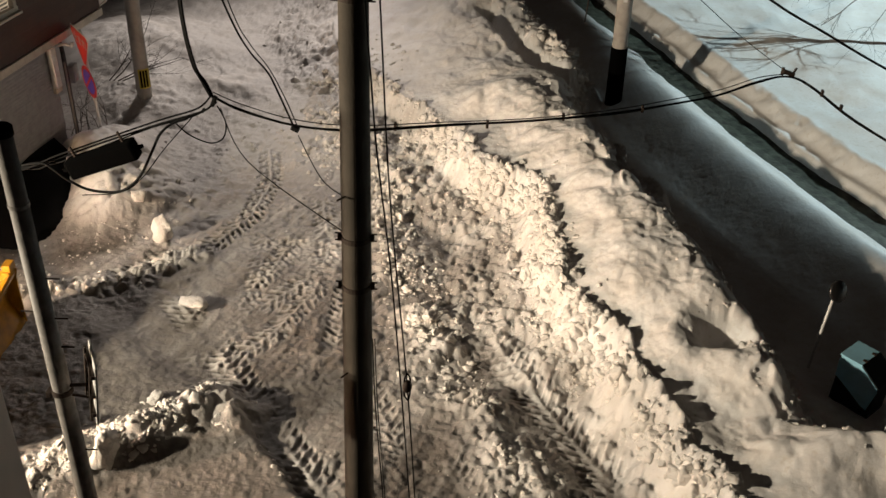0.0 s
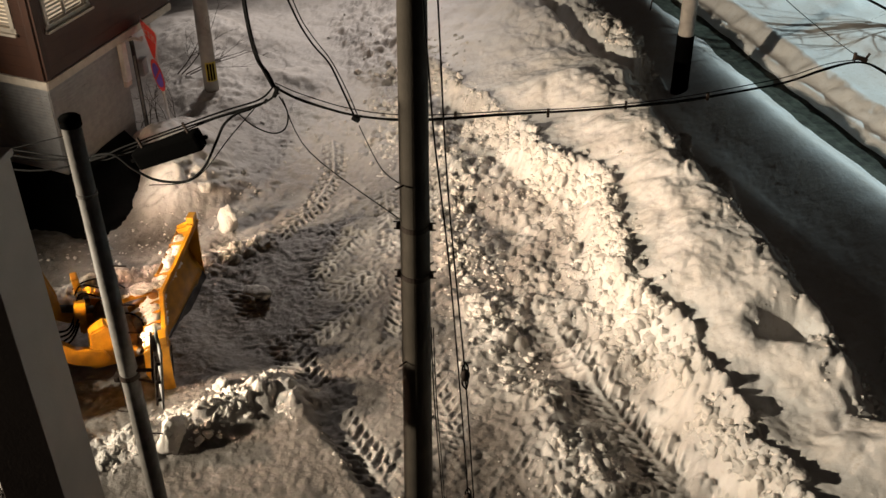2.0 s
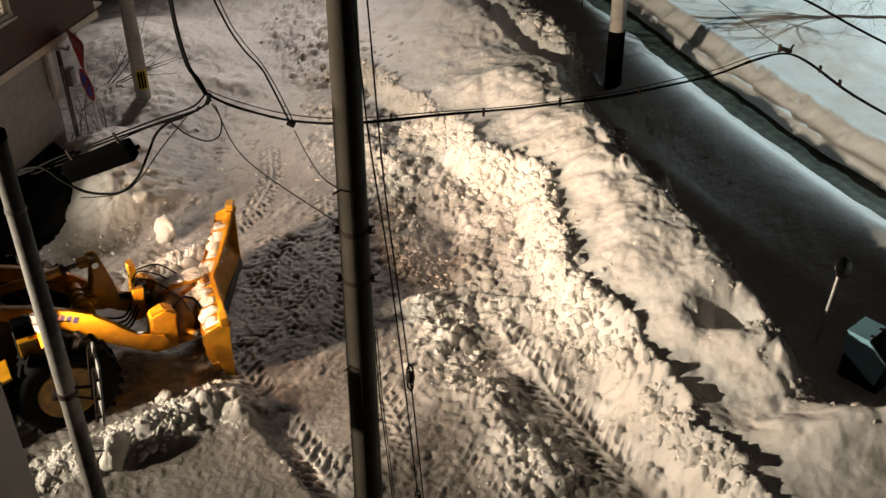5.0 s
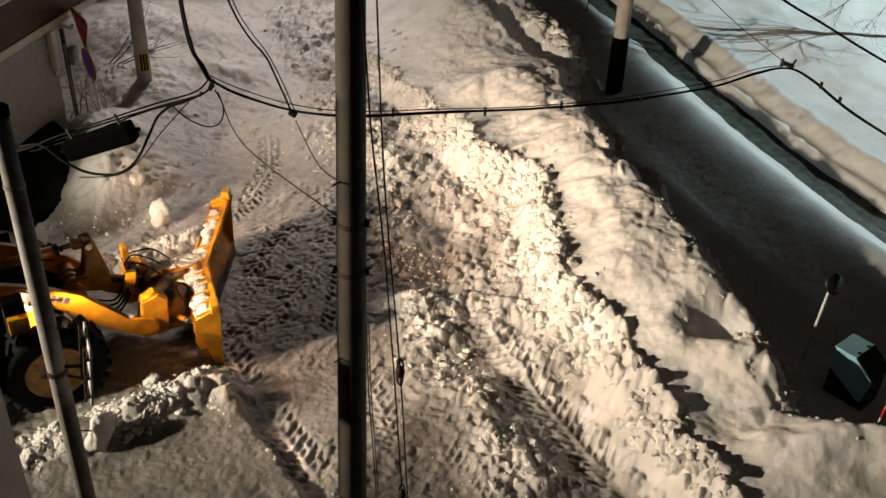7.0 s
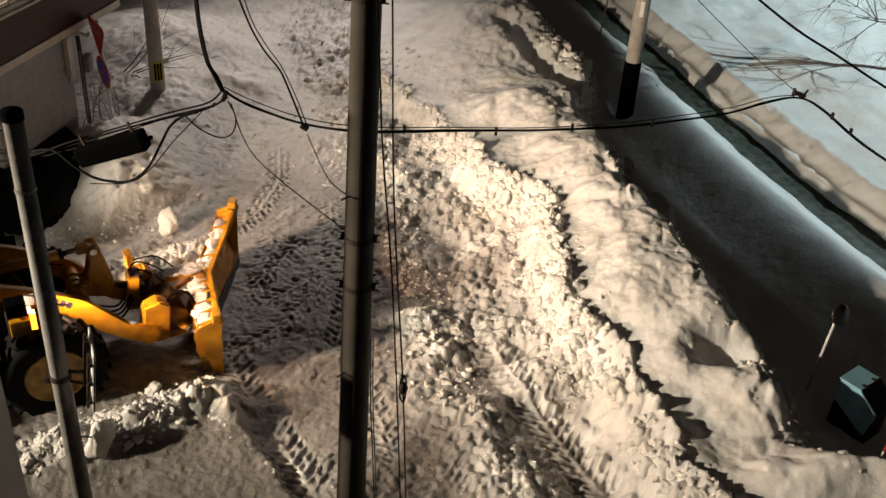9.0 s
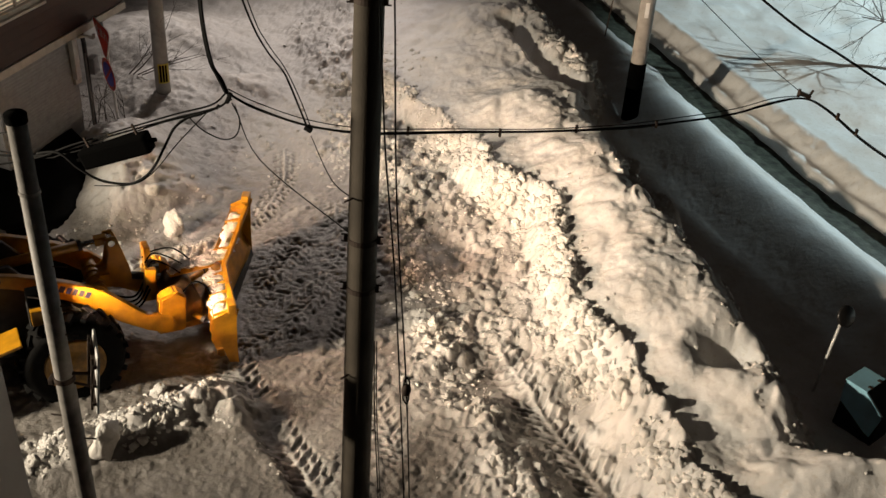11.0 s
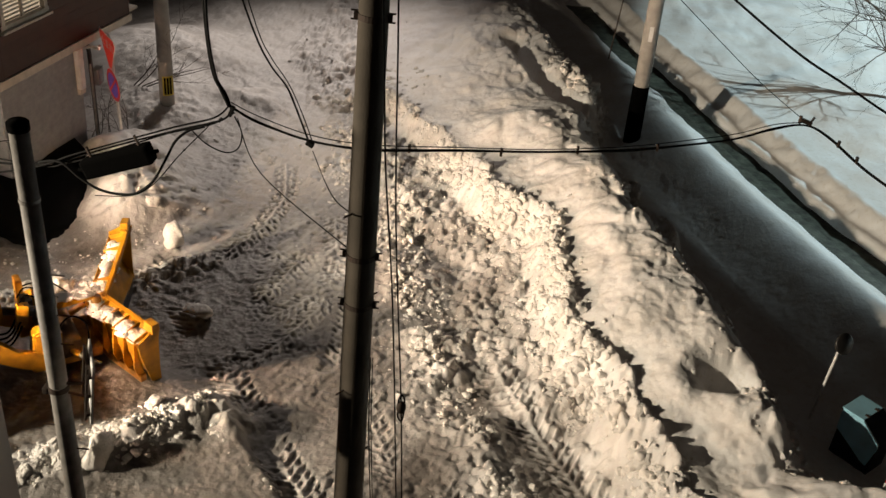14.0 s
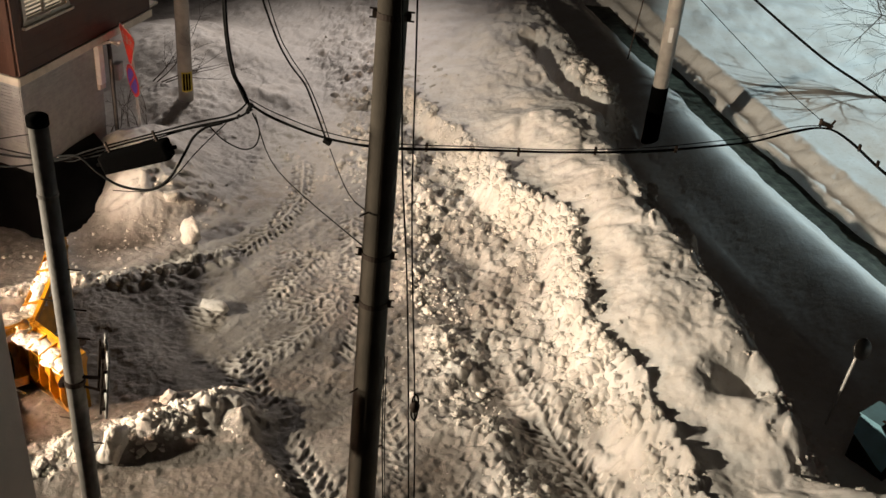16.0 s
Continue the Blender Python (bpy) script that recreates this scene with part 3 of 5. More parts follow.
def round_mirror():
    t = base("traffic_mirror", "round dark traffic mirror on a short white post in snow", "traffic mirror", pose(5.70, 11.42, 0.26, 0, 2, 0))
    part("post", rod((0, 0, 0), (0, 0, 1.40), 0.022, 0.022, 12), M_WHITE, t, smooth_faces=True)
    q = Matrix.Rotation(radians(25), 4, "Z") @ Matrix.Rotation(radians(62), 4, "X")
    b = bmesh.new()
    prof = [(0.0, -0.05), (0.06, -0.047), (0.12, -0.03), (0.158, 0.0), (0.165, 0.03), (0.150, 0.045), (0.0, 0.055)]
    rows = []
    for r, z in prof:
        rows.append([b.verts.new((r * math.cos(a), r * math.sin(a), z)) for a in [2 * math.pi * k / 28 for k in range(28)]] if r else [b.verts.new((0, 0, z))])
    for lo, hi in zip(rows, rows[1:]):
        for k in range(28):
            a = [lo[k % len(lo)], lo[(k + 1) % len(lo)], hi[(k + 1) % len(hi)], hi[k % len(hi)]]
            b.faces.new([v for i, v in enumerate(a) if v not in a[:i]])
    bmesh.ops.recalc_face_normals(b, faces=b.faces[:])
    bmesh.ops.transform(b, matrix=Matrix.Translation((0.02, 0, 1.46)) @ q, verts=b.verts)
    part("mirror_head", b, M_MIRROR, t, "dark round shell", True)
    b = bmesh.new()
    rod((0, 0, 1.30), (0.02, 0, 1.44), 0.012, seg=8, bm=b)
    part("clamp", b, M_IRON, t)
    return t


def snow_stake():
    t = base("snow_stake", "red and white striped snow stake", "stake", pose(6.15, 9.70, 0.45, 0, 3, 0))
    for k in range(6):
        part("band", rod((0, 0, 0.27 * k), (0, 0, 0.27 * (k + 1)), 0.017, 0.017, 12), M_RED if k % 2 else M_WHITE, t, smooth_faces=True)
    return t


def bin_box():
    t = base("grit_box", "teal painted grit box with a sloping lid, half buried in snow", "box", pose(5.79, 10.74, 0.0, 0, 0, -48.7))
    # Shade is in the colours: dark body, teal panel only where the side is lit.
    part("body", prism([(0.0, 0.0), (0.0, 1.08), (0.32, 1.08), (0.61, 0.86), (0.61, 0.0)], 0.012, 0.45, bevel=0.008), M_TEALSHADE, t, "box body, shade put into its dark colour")
    part("side_panel", prism([(0.0, 0.72), (-0.015, 0.99), (0.0, 1.075), (0.315, 1.075), (0.60, 0.865), (0.625, 0.79), (0.56, 0.42), (0.46, 0.45), (0.25, 0.58)], -0.012, 0.008, bevel=0.003), M_TEAL, t, "lit part of the teal side, cut along the shade line")
    part("top_board", box((0.35, 0.50, 0.022), (0.155, 0.225, 1.095), bevel=0.005), M_TEAL, t)
    part("lid", box((0.40, 0.50, 0.025), (0.475, 0.225, 0.985), Matrix.Rotation(0.65, 3, "Y"), 0.006), M_TEALSHADE, t, "dark sloping lid")
    for y in (0.10, 0.35):
        part("hinge", box((0.07, 0.05, 0.012), (0.30, y, 1.112), bevel=0.003), M_IRON, t)
    return t


for make in (stop_sign, round_mirror, snow_stake, bin_box):
    make()
tagged(part("thin_stake", rod((3.6, 25.4, 0.3), (3.75, 25.5, 2.6), 0.02, 0.015, 8), M_IRON), "thin dark stake standing in the snow bank", "stake")


# ---- cables ----
def cable(label, lines, fittings=(), r=0.02, name="overhead_cable"):
    t = base(name, label, "cable")
    for pts, rr in lines:
        part("strand", tube(pts, rr), M_CABLE, t, smooth_faces=True)
    for bm, m in fittings:
        part("fitting", bm, m, t)
    return t


MAIN = [(-2.43, 8.85, 5.52), (-2.2, 9.0, 5.32), (-1.66, 9.0, 5.17), (-1.03, 9.05, 5.12), (-0.06, 9.38, 5.07), (0.88, 9.88, 4.93), (1.9, 10.37, 4.85), (2.7, 10.75, 4.84),
        (3.33, 11.03, 4.87), (3.84, 11.26, 4.97), (4.28, 11.46, 4.98), (4.62, 11.45, 4.86), (5.2, 11.2, 4.52), (6.2, 10.7, 4.1)]
fit = []
for x, y, z in ((-0.6, 9.2, 5.11), (0.4, 9.6, 5.0), (1.3, 10.1, 4.9), (2.3, 10.55, 4.85), (4.75, 11.4, 4.8), (5.0, 11.3, 4.65)):
    fit.append((box((0.03, 0.05, 0.09), (x, y, z), bevel=0.006), M_IRON))
clamp = box((0.16, 0.06, 0.05), (4.28, 11.46, 5.03), Matrix.Rotation(0.3, 3, "Y"), 0.008)
rod((4.2, 11.46, 5.0), (4.2, 11.46, 5.10), 0.02, bm=clamp)
rod((4.33, 11.46, 5.0), (4.37, 11.46, 5.10), 0.015, bm=clamp)
fit.append((clamp, M_IRON))
node = box((0.045, 0.05, 0.12), (-2.43, 8.85, 5.47), Matrix.Rotation(0.4, 3, "Y"), 0.012)
box((0.03, 0.04, 0.05), (-2.55, 8.85, 5.36), Matrix.Rotation(0.6, 3, "Y"), 0.008, node)
fit.append((node, M_CABLE))
fit.append((box((0.09, 0.05, 0.06), (-1.64, 9.0, 5.13), Matrix.Rotation(0.5, 3, "Y"), 0.014), M_CABLE))
cable("thick black telephone cable bundle slung across the street", [
    (MAIN, 0.014),
    ([(x, y + 0.02, z - 0.018 - 0.008 * math.sin(2.3 * i)) for i, (x, y, z) in enumerate(MAIN)], 0.009),
    ([(x, y, z + 0.05 + 0.02 * math.sin(i)) for i, (x, y, z) in enumerate(MAIN[:11])], 0.006),
    ([(-2.43, 8.85, 5.50), (-2.52, 8.95, 5.62), (-2.63, 9.0, 5.80), (-2.71, 9.05, 6.33), (-2.75, 9.2, 7.4)], 0.016),
    ([(-2.46, 8.85, 5.52), (-2.57, 8.95, 5.66), (-2.66, 9.0, 5.83), (-2.73, 9.05, 6.33), (-2.80, 9.2, 7.4)], 0.012),
    ([(-1.66, 9.0, 5.17), (-1.82, 9.0, 5.59), (-1.9, 9.0, 5.76), (-2.07, 9.0, 5.98), (-2.24, 9.0, 6.34), (-2.6, 9.0, 7.4)], 0.011),
    ([(-1.62, 9.0, 5.17), (-1.72, 9.0, 5.45), (-1.87, 9.0, 5.78), (-2.05, 9.0, 6.04), (-2.20, 9.0, 6.36), (-2.5, 9.0, 7.4)], 0.006),
    ([(-2.43, 8.85, 5.50), (-2.52, 8.82, 5.38), (-3.0, 8.8, 5.21), (-3.64, 8.75, 4.98), (-4.11, 8.75, 4.78), (-4.51, 8.8, 4.63), (-5.4, 8.8, 4.62), (-7.0, 9.0, 4.9)], 0.012),
    ([(-2.46, 8.85, 5.52), (-2.60, 8.80, 5.40), (-3.0, 8.78, 5.26), (-3.6, 8.74, 5.03), (-4.1, 8.72, 4.83), (-4.6, 8.75, 4.60), (-5.4, 8.7, 4.50), (-7.0, 8.9, 4.7)], 0.011),
    ([(-2.40, 8.85, 5.46), (-2.65, 8.84, 5.30), (-3.1, 8.83, 5.15), (-3.7, 8.78, 4.90), (-4.2, 8.76, 4.70), (-4.7, 8.8, 4.62), (-7.0, 9.0, 4.75)], 0.009),
    ([(-2.70, 8.80, 5.29), (-2.86, 8.76, 5.24), (-2.98, 8.7, 5.14), (-3.08, 8.7, 4.95), (-3.25, 8.7, 4.64), (-3.44, 8.7, 4.47), (-3.62, 8.7, 4.43), (-3.85, 8.7, 4.46), (-4.05, 8.7, 4.58), (-4.25, 8.72, 4.73), (-4.5, 8.75, 4.68)], 0.015),
    ([(-2.66, 8.8, 5.30), (-2.95, 8.7, 4.98), (-3.25, 8.7, 4.60), (-3.5, 8.7, 4.43), (-3.9, 8.7, 4.38)], 0.006),
    ([(-2.85, 8.83, 5.22), (-2.7, 8.8, 5.1), (-2.5, 8.8, 5.02), (-2.36, 8.8, 5.08), (-2.32, 8.82, 5.25), (-2.40, 8.85, 5.42)], 0.008),
    ([(-5.39, 8.5, 4.82), (-4.74, 8.55, 4.99), (-4.5, 8.6, 5.03)], 0.006),
], fit)
cable("thin black drop wire running down to the pole", [([(-2.41, 9.0, 5.33), (-2.05, 8.5, 4.98), (-0.83, 6.65, 5.32)], 0.006), ], name="drop_wire")
cable("thin black drop wire running down to the pole", [([(-1.61, 9.0, 5.05), (-1.2, 7.8, 5.2), (-0.80, 6.66, 5.65)], 0.006), ], name="drop_wire")
cable("black power cable crossing over the snowy field", [([(2.2, 10.3, 7.1), (3.35, 10.0, 6.41), (4.01, 10.0, 6.08), (4.79, 10.0, 5.70), (6.5, 10.0, 4.95)], 0.014)])
cable("thin stay rope tied to the cable", [([(2.3, 11.5, 6.45), (3.0, 11.5, 5.91), (3.6, 11.5, 5.46), (4.26, 11.5, 5.03)], 0.005)], name="stay_rope")


def guy_wire(pts, knobs):
    t = base("guy_wire", "steel guy wire with brown porcelain strain insulators", "guy wire")
    part("strand", tube(pts, 0.0065), M_CABLE, t, smooth_faces=True)
    for x, y, z in knobs:
        b = bmesh.new()
        bmesh.ops.create_uvsphere(b, u_segments=14, v_segments=10, radius=0.046)
        bmesh.ops.scale(b, vec=(0.85, 0.85, 1.3), verts=b.verts)
        bmesh.ops.translate(b, vec=(x, y, z), verts=b.verts)
        k = part("insulator", b, M_IRON, t, "dark porcelain strain insulator", True)
        c = tube([(x - 0.025, y, z + 0.03), (x - 0.02, y, z + 0.09), (x, y, z + 0.13)], 0.007)
        tube([(x + 0.025, y, z + 0.03), (x + 0.02, y, z + 0.09), (x, y, z + 0.13)], 0.007, c)
        tube([(x - 0.025, y, z - 0.03), (x - 0.02, y, z - 0.10), (x + 0.01, y, z - 0.15)], 0.007, c)
        tube([(x + 0.025, y, z - 0.03), (x + 0.02, y, z - 0.10), (x + 0.01, y, z - 0.15)], 0.007, c)
        part("wire_loop", c, M_CABLE, k)
    return t


guy_wire([(-0.55, 5.72, 8.6), (-0.49, 5.7, 7.54), (-0.42, 5.7, 6.22), (-0.27, 5.7, 4.53), (-0.17, 5.7, 3.1), (-0.05, 5.7, 1.4), (0.03, 5.7, 0.0)], [(-0.27, 5.7, 4.53)])
guy_wire([(-0.62, 5.75, 8.0), (-0.55, 5.7, 7.09), (-0.51, 5.7, 6.56), (-0.39, 5.7, 5.4), (-0.22, 5.7, 3.14), (-0.12, 5.7, 1.4), (-0.05, 5.7, 0.0)], [(-0.22, 5.7, 3.12)])
cable("thin earth wire beside the concrete pole", [([(-0.61, 6.45, 4.4), (-0.57, 6.3, 3.71), (-0.49, 6.3, 2.4), (-0.38, 6.3, 0.0)], 0.006), ([(-0.59, 6.45, 4.4), (-0.55, 6.3, 3.71), (-0.47, 6.3, 2.4), (-0.36, 6.3, 0.0)], 0.005)], name="earth_wire")


def splice_box():
    t = base("splice_closure", "black plastic cable splice closure hung on the cable bundle", "cable closure", pose(-3.60, 8.68, 4.845, 0, -21, 0))
    part("case", box((0.78, 0.19, 0.21), bevel=0.03), M_BLACK, t)
    for x in (-0.28, 0.28):
        part("hanger", box((0.02, 0.03, 0.16), (x, 0.02, 0.14), bevel=0.004), M_IRON, t)
    for x in (-0.40, 0.40):
        part("end_nozzle", rod((x * 0.9, 0, 0), (x * 1.16, 0, 0), 0.03, 0.022, 12), M_BLACK, t)


splice_box()


# ---- the house on the corner ----
U = Vector((0.174, 0.985, 0))      # along the street side
V = Vector((-0.95, 0.31, 0))       # along the front
C0 = Vector((-8.04, 14.62, 0))


def wall_slab(a, b, z0, z1, thick, name, material, parent, holes=()):
    """An upright wall from a to b with real openings (way from, way to, z from, z to)."""
    d = (b - a)
    L = d.length
    d = d / L
    n = Vector((d.y, -d.x, 0))
    bm = bmesh.new()
    us = sorted({0, L, *[h[0] for h in holes], *[h[1] for h in holes]})
    zs = sorted({z0, z1, *[h[2] for h in holes], *[h[3] for h in holes]})
    for u0, u1 in zip(us, us[1:]):
        for w0, w1 in zip(zs, zs[1:]):
            if any(h[0] <= u0 < h[1] and h[2] <= w0 < h[3] for h in holes):
                continue
            ps = [a + d * u + n * (-o) + Vector((0, 0, w)) for o in (0, thick) for u, w in ((u0, w0), (u1, w0), (u1, w1), (u0, w1))]
            vs = [bm.verts.new(p) for p in ps]
            for f in ((0, 1, 2, 3), (7, 6, 5, 4), (0, 4, 5, 1), (1, 5, 6, 2), (2, 6, 7, 3), (3, 7, 4, 0)):
                bm.faces.new([vs[i] for i in f])
    bmesh.ops.remove_doubles(bm, verts=bm.verts, dist=1e-4)
    bmesh.ops.recalc_face_normals(bm, faces=bm.faces[:])
    return part(name, bm, material, parent)


def house_window(parent, a, d, n, u0, u1, z0, z1):
    w = part("window", box((u1 - u0, 0.01, z1 - z0), ((u1 - u0) / 2, 0.10, (z0 + z1) / 2)), M_BLIND, parent, "lit window with a pale blind")
    rot = Matrix(((d.x, -n.x, 0, a.x), (d.y, -n.y, 0, a.y), (0, 0, 1, 0), (0, 0, 0, 1)))
    w.matrix_basis = rot @ Matrix.Translation((u0, 0, 0))
    W, H = u1 - u0, z1 - z0
    fr = bmesh.new()
    for c, s in (((W / 2, 0.02, z0), (W + 0.14, 0.10, 0.09)), ((W / 2, 0.02, z1), (W + 0.14, 0.10, 0.09)), ((0, 0.02, (z0 + z1) / 2), (0.09, 0.10, H + 0.1)), ((W, 0.02, (z0 + z1) / 2), (0.09, 0.10, H + 0.1)), ((W / 2, 0.04, (z0 + z1) / 2), (0.05, 0.05, H))):
        box(s, c, bm=fr, bevel=0.008)
    part("window_frame", fr, M_CREAM, w)
    part("window_sill", box((W + 0.2, 0.14, 0.05), (W / 2, -0.02, z0 - 0.06), bevel=0.01), M_CREAM, w)
    sl = bmesh.new()
    for k in range(int(H / 0.07)):
        box((W - 0.1, 0.01, 0.05), (W / 2, 0.085, z0 + 0.06 + 0.07 * k), Matrix.Rotation(0.5, 3, "X"), bm=sl)
    part("blind_slats", sl, M_CREAM, w)


def house():
    t = base("house", "corner house with brown upper cladding over grey siding", "house")
    top = 6.2
    nU = Vector((U.y, -U.x, 0))
    A, B, D = C0, C0 + U * 4.3, C0 + V * 5.5
    wall_slab(A, B, 2.86, top, 0.18, "upper_wall", M_BROWN, t, [(0.35, 1.55, 3.72, 5.1)])
    wall_slab(D, A - V * 0.0, 2.86, top, 0.18, "upper_wall", M_BROWN, t, [(3.9, 5.05, 3.72, 5.1)])
    wall_slab(B, B + V * 5.5, 2.86, top, 0.18, "upper_wall", M_BROWN, t)
    house_window(t, A, U, nU, 0.35, 1.55, 3.72, 5.1)
    house_window(t, D, -V, Vector((-V.y, V.x, 0)), 3.9, 5.05, 3.72, 5.1)
    for a, d, L in ((A, U, 4.3), (D, -V, 5.5)):
        n = Vector((d.y, -d.x, 0))
        mid = a + d * (L / 2) + n * 0.015
        ang = math.atan2(d.y, d.x)
        part("band_trim", box((L + 0.06, 0.05, 0.15), (mid.x, mid.y, 2.79), Matrix.Rotation(ang, 3, "Z"), 0.008), M_CREAM, t)
        for k in range(17):
            z = 2.98 + 0.19 * k
            hole = (0.3, 1.6) if d is U else (3.85, 5.1)
            for u0, u1 in (((0, L),) if not 3.62 < z < 5.2 else ((0, hole[0]), (hole[1], L))):
                m2 = a + d * ((u0 + u1) / 2) + n * 0.006
                part("cladding_board", box((u1 - u0 - 0.01, 0.012, 0.1885), (m2.x, m2.y, z), Matrix.Rotation(ang, 3, "Z") @ Matrix.Rotation(0.008, 3, "X")), M_BROWN, t)
        part("corner_trim", box((0.12, 0.05, top - 2.9), (a.x + n.x * 0.02 + (d.x * 0.06 if d is U else d.x * (L - 0.06)), a.y + n.y * 0.02 + (d.y * 0.06 if d is U else d.y * (L - 0.06)), (top + 2.9) / 2), Matrix.Rotation(ang, 3, "Z"), 0.006), M_BROWN, t)
    A2, B2, D2 = C0 + U * 0.14 + V * 0.14, C0 + U * 2.55 + V * 0.14, C0 + V * 5.5 + U * 0.14
    for a, b in ((A2, B2), (D2, A2), (B2, B2 + V * 5.3)):
        wall_slab(a, b, 0.0, 2.72, 0.16, "lower_wall", M_GREY, t)
        d = (b - a).normalized()
        n = Vector((d.y, -d.x, 0))
        for k in range(26):
            m2 = (a + b) / 2 + n * 0.01
            part("shutter_slat", box(((b - a).length, 0.014, 0.064), (m2.x, m2.y, 0.98 + 0.065 * k), Matrix.Rotation(math.atan2(d.y, d.x), 3, "Z") @ Matrix.Rotation(0.10, 3, "X")), M_GREY, t)
    p = B2 + nU * 0.02
    part("corner_board", box((0.20, 0.14, 1.0), (p.x - 0.02, p.y - 0.08, 2.24), Matrix.Rotation(math.atan2(U.y, U.x), 3, "Z"), 0.01), M_CREAM, t)
    part("cable_box", box((0.16, 0.10, 0.80), (p.x + 0.06, p.y - 0.16, 2.28), Matrix.Rotation(math.atan2(U.y, U.x), 3, "Z"), 0.012), M_WHITE, t, "narrow white cable box")
    part("cable_stay", rod((p.x + 0.16, p.y + 0.10, 0.7), (p.x + 0.16, p.y + 0.10, 2.3), 0.022, seg=8), M_STEEL, t)
    pipe = tube([(p.x + 0.10, p.y + 0.25, 0.2), (p.x + 0.10, p.y + 0.25, 2.0), (p.x + 0.10, p.y + 0.22, 2.6), (p.x + 0.02, p.y + 0.15, 2.8)], 0.045, seg=10)
    part("downpipe", pipe, M_DARK, t, smooth_faces=True)
    part("meter_box", box((0.14, 0.26, 0.34), (p.x + 0.16, p.y + 0.42, 1.95), bevel=0.015), M_GREY, t)
    part("vent_hood", tube([(p.x + 0.05, p.y + 0.1, 2.62), (p.x + 0.22, p.y + 0.12, 2.66), (p.x + 0.34, p.y + 0.14, 2.62), (p.x + 0.37, p.y + 0.14, 2.70)], 0.03, seg=8), M_WHITE, t, "small white vent pipe", True)
    # roof and floor plate close the block
    ctr = C0 + U * 2.15 + V * 2.75
    part("roof", box((4.9, 6.1, 0.22), (ctr.x, ctr.y, top + 0.1), Matrix.Rotation(math.atan2(U.y, U.x), 3, "Z"), 0.02), M_DARK, t)
    part("soffit", box((4.28, 5.4, 0.05), (ctr.x, ctr.y, 2.90), Matrix.Rotation(math.atan2(U.y, U.x), 3, "Z")), M_CREAM, t)
    # black skirt over the dark area at the foot of the walls
    bm = bmesh.new()
    prev = None
    front = Vector((-0.31, -0.95, 0))
    pts = [(D2, front), (A2 + V * 2.0, front), (A2 + V * 0.5, front), (A2, (front + nU).normalized()), (A2 + U * 0.4, nU), (A2 + U * 1.2, nU), (A2 + U * 1.9, nU)]
    for i, (q, n) in enumerate(pts):
        row = []
        for k in range(7):
            f = k / 6
            bulge = 0.05 + 1.10 * f ** 1.2 + 0.05 * math.sin(i * 2.1 + k)
            row.append(bm.verts.new((q.x + n.x * bulge, q.y + n.y * bulge, 0.98 * (1 - f) - 0.02)))
        if prev:
            for k in range(6):
                bm.faces.new((prev[k], prev[k + 1], row[k + 1], row[k]))
        prev = row
    bmesh.ops.solidify(bm, geom=bm.faces[:], thickness=0.012)
    part("black_skirt", bm, M_SKIRT, t, "black sheet sloping out from the wall base", True)
    return t


house()


def wall_corner():
    t = base("building_corner", "taupe panelled corner of the neighbouring building", "building")
    part("pillar", box((0.46, 0.5, 6.9), (-3.34, 4.76, 3.27), bevel=0.006), M_WALL, t)
    part("joint_strip", box((0.012, 0.012, 6.86), (-3.21, 5.012, 3.27)), M_DARK, t)
    part("joint_strip", box((0.012, 0.012, 6.86), (-3.46, 5.012, 3.27)), M_DARK, t)
    part("wall", box((3.5, 0.4, 3.6), (-5.35, 4.62, 1.6)), M_BROWN, t)
    part("coping", box((0.50, 0.54, 0.05), (-3.34, 4.76, 6.74), bevel=0.008), M_WALL, t)


wall_corner()


# ---- bare tree and bush ----
def limb(bm, p, d, length, r, depth, rnd, droop=0.0):
    pts, q, dd = [Vector(p)], Vector(p), Vector(d).normalized()
    for k in range(4):
        dd = (dd + Vector((rnd.uniform(-1, 1), rnd.uniform(-1, 1), rnd.uniform(-1, 1))) * 0.16 + Vector((0, 0, -droop))).normalized()
        q = q + dd * length / 4
        pts.append(q.copy())
    for a, b, k in zip(pts, pts[1:], range(4)):
        rod(a, b, r * (1 - 0.17 * k), r * (1 - 0.17 * (k + 1)), 5, bm)
    if depth:
        for k in range(rnd.randint(4, 6)):
            i = rnd.randint(1, 4)
            s = (dd + Vector((rnd.uniform(-1, 1), rnd.uniform(-1, 1), rnd.uniform(-0.7, 0.9))) * 0.9).normalized()
            limb(bm, pts[i], s, length * rnd.uniform(0.4, 0.65), r * 0.45, depth - 1, rnd, droop)


def tree(at, name, label, trunk_h, limbs, seed, category="tree"):
    rnd = random.Random(seed)
    t = base(name, label, category, pose(*at))
    if trunk_h:
        part("trunk", rod((0, 0, -0.3), (0.05, 0, trunk_h), 0.14, 0.09, 10), M_BARK, t)
    for p, d, L, r, depth in limbs:
        b = bmesh.new()
        limb(b, p, d, L, r, depth, rnd)
        part("branch", b, M_BARK, t)
    return t


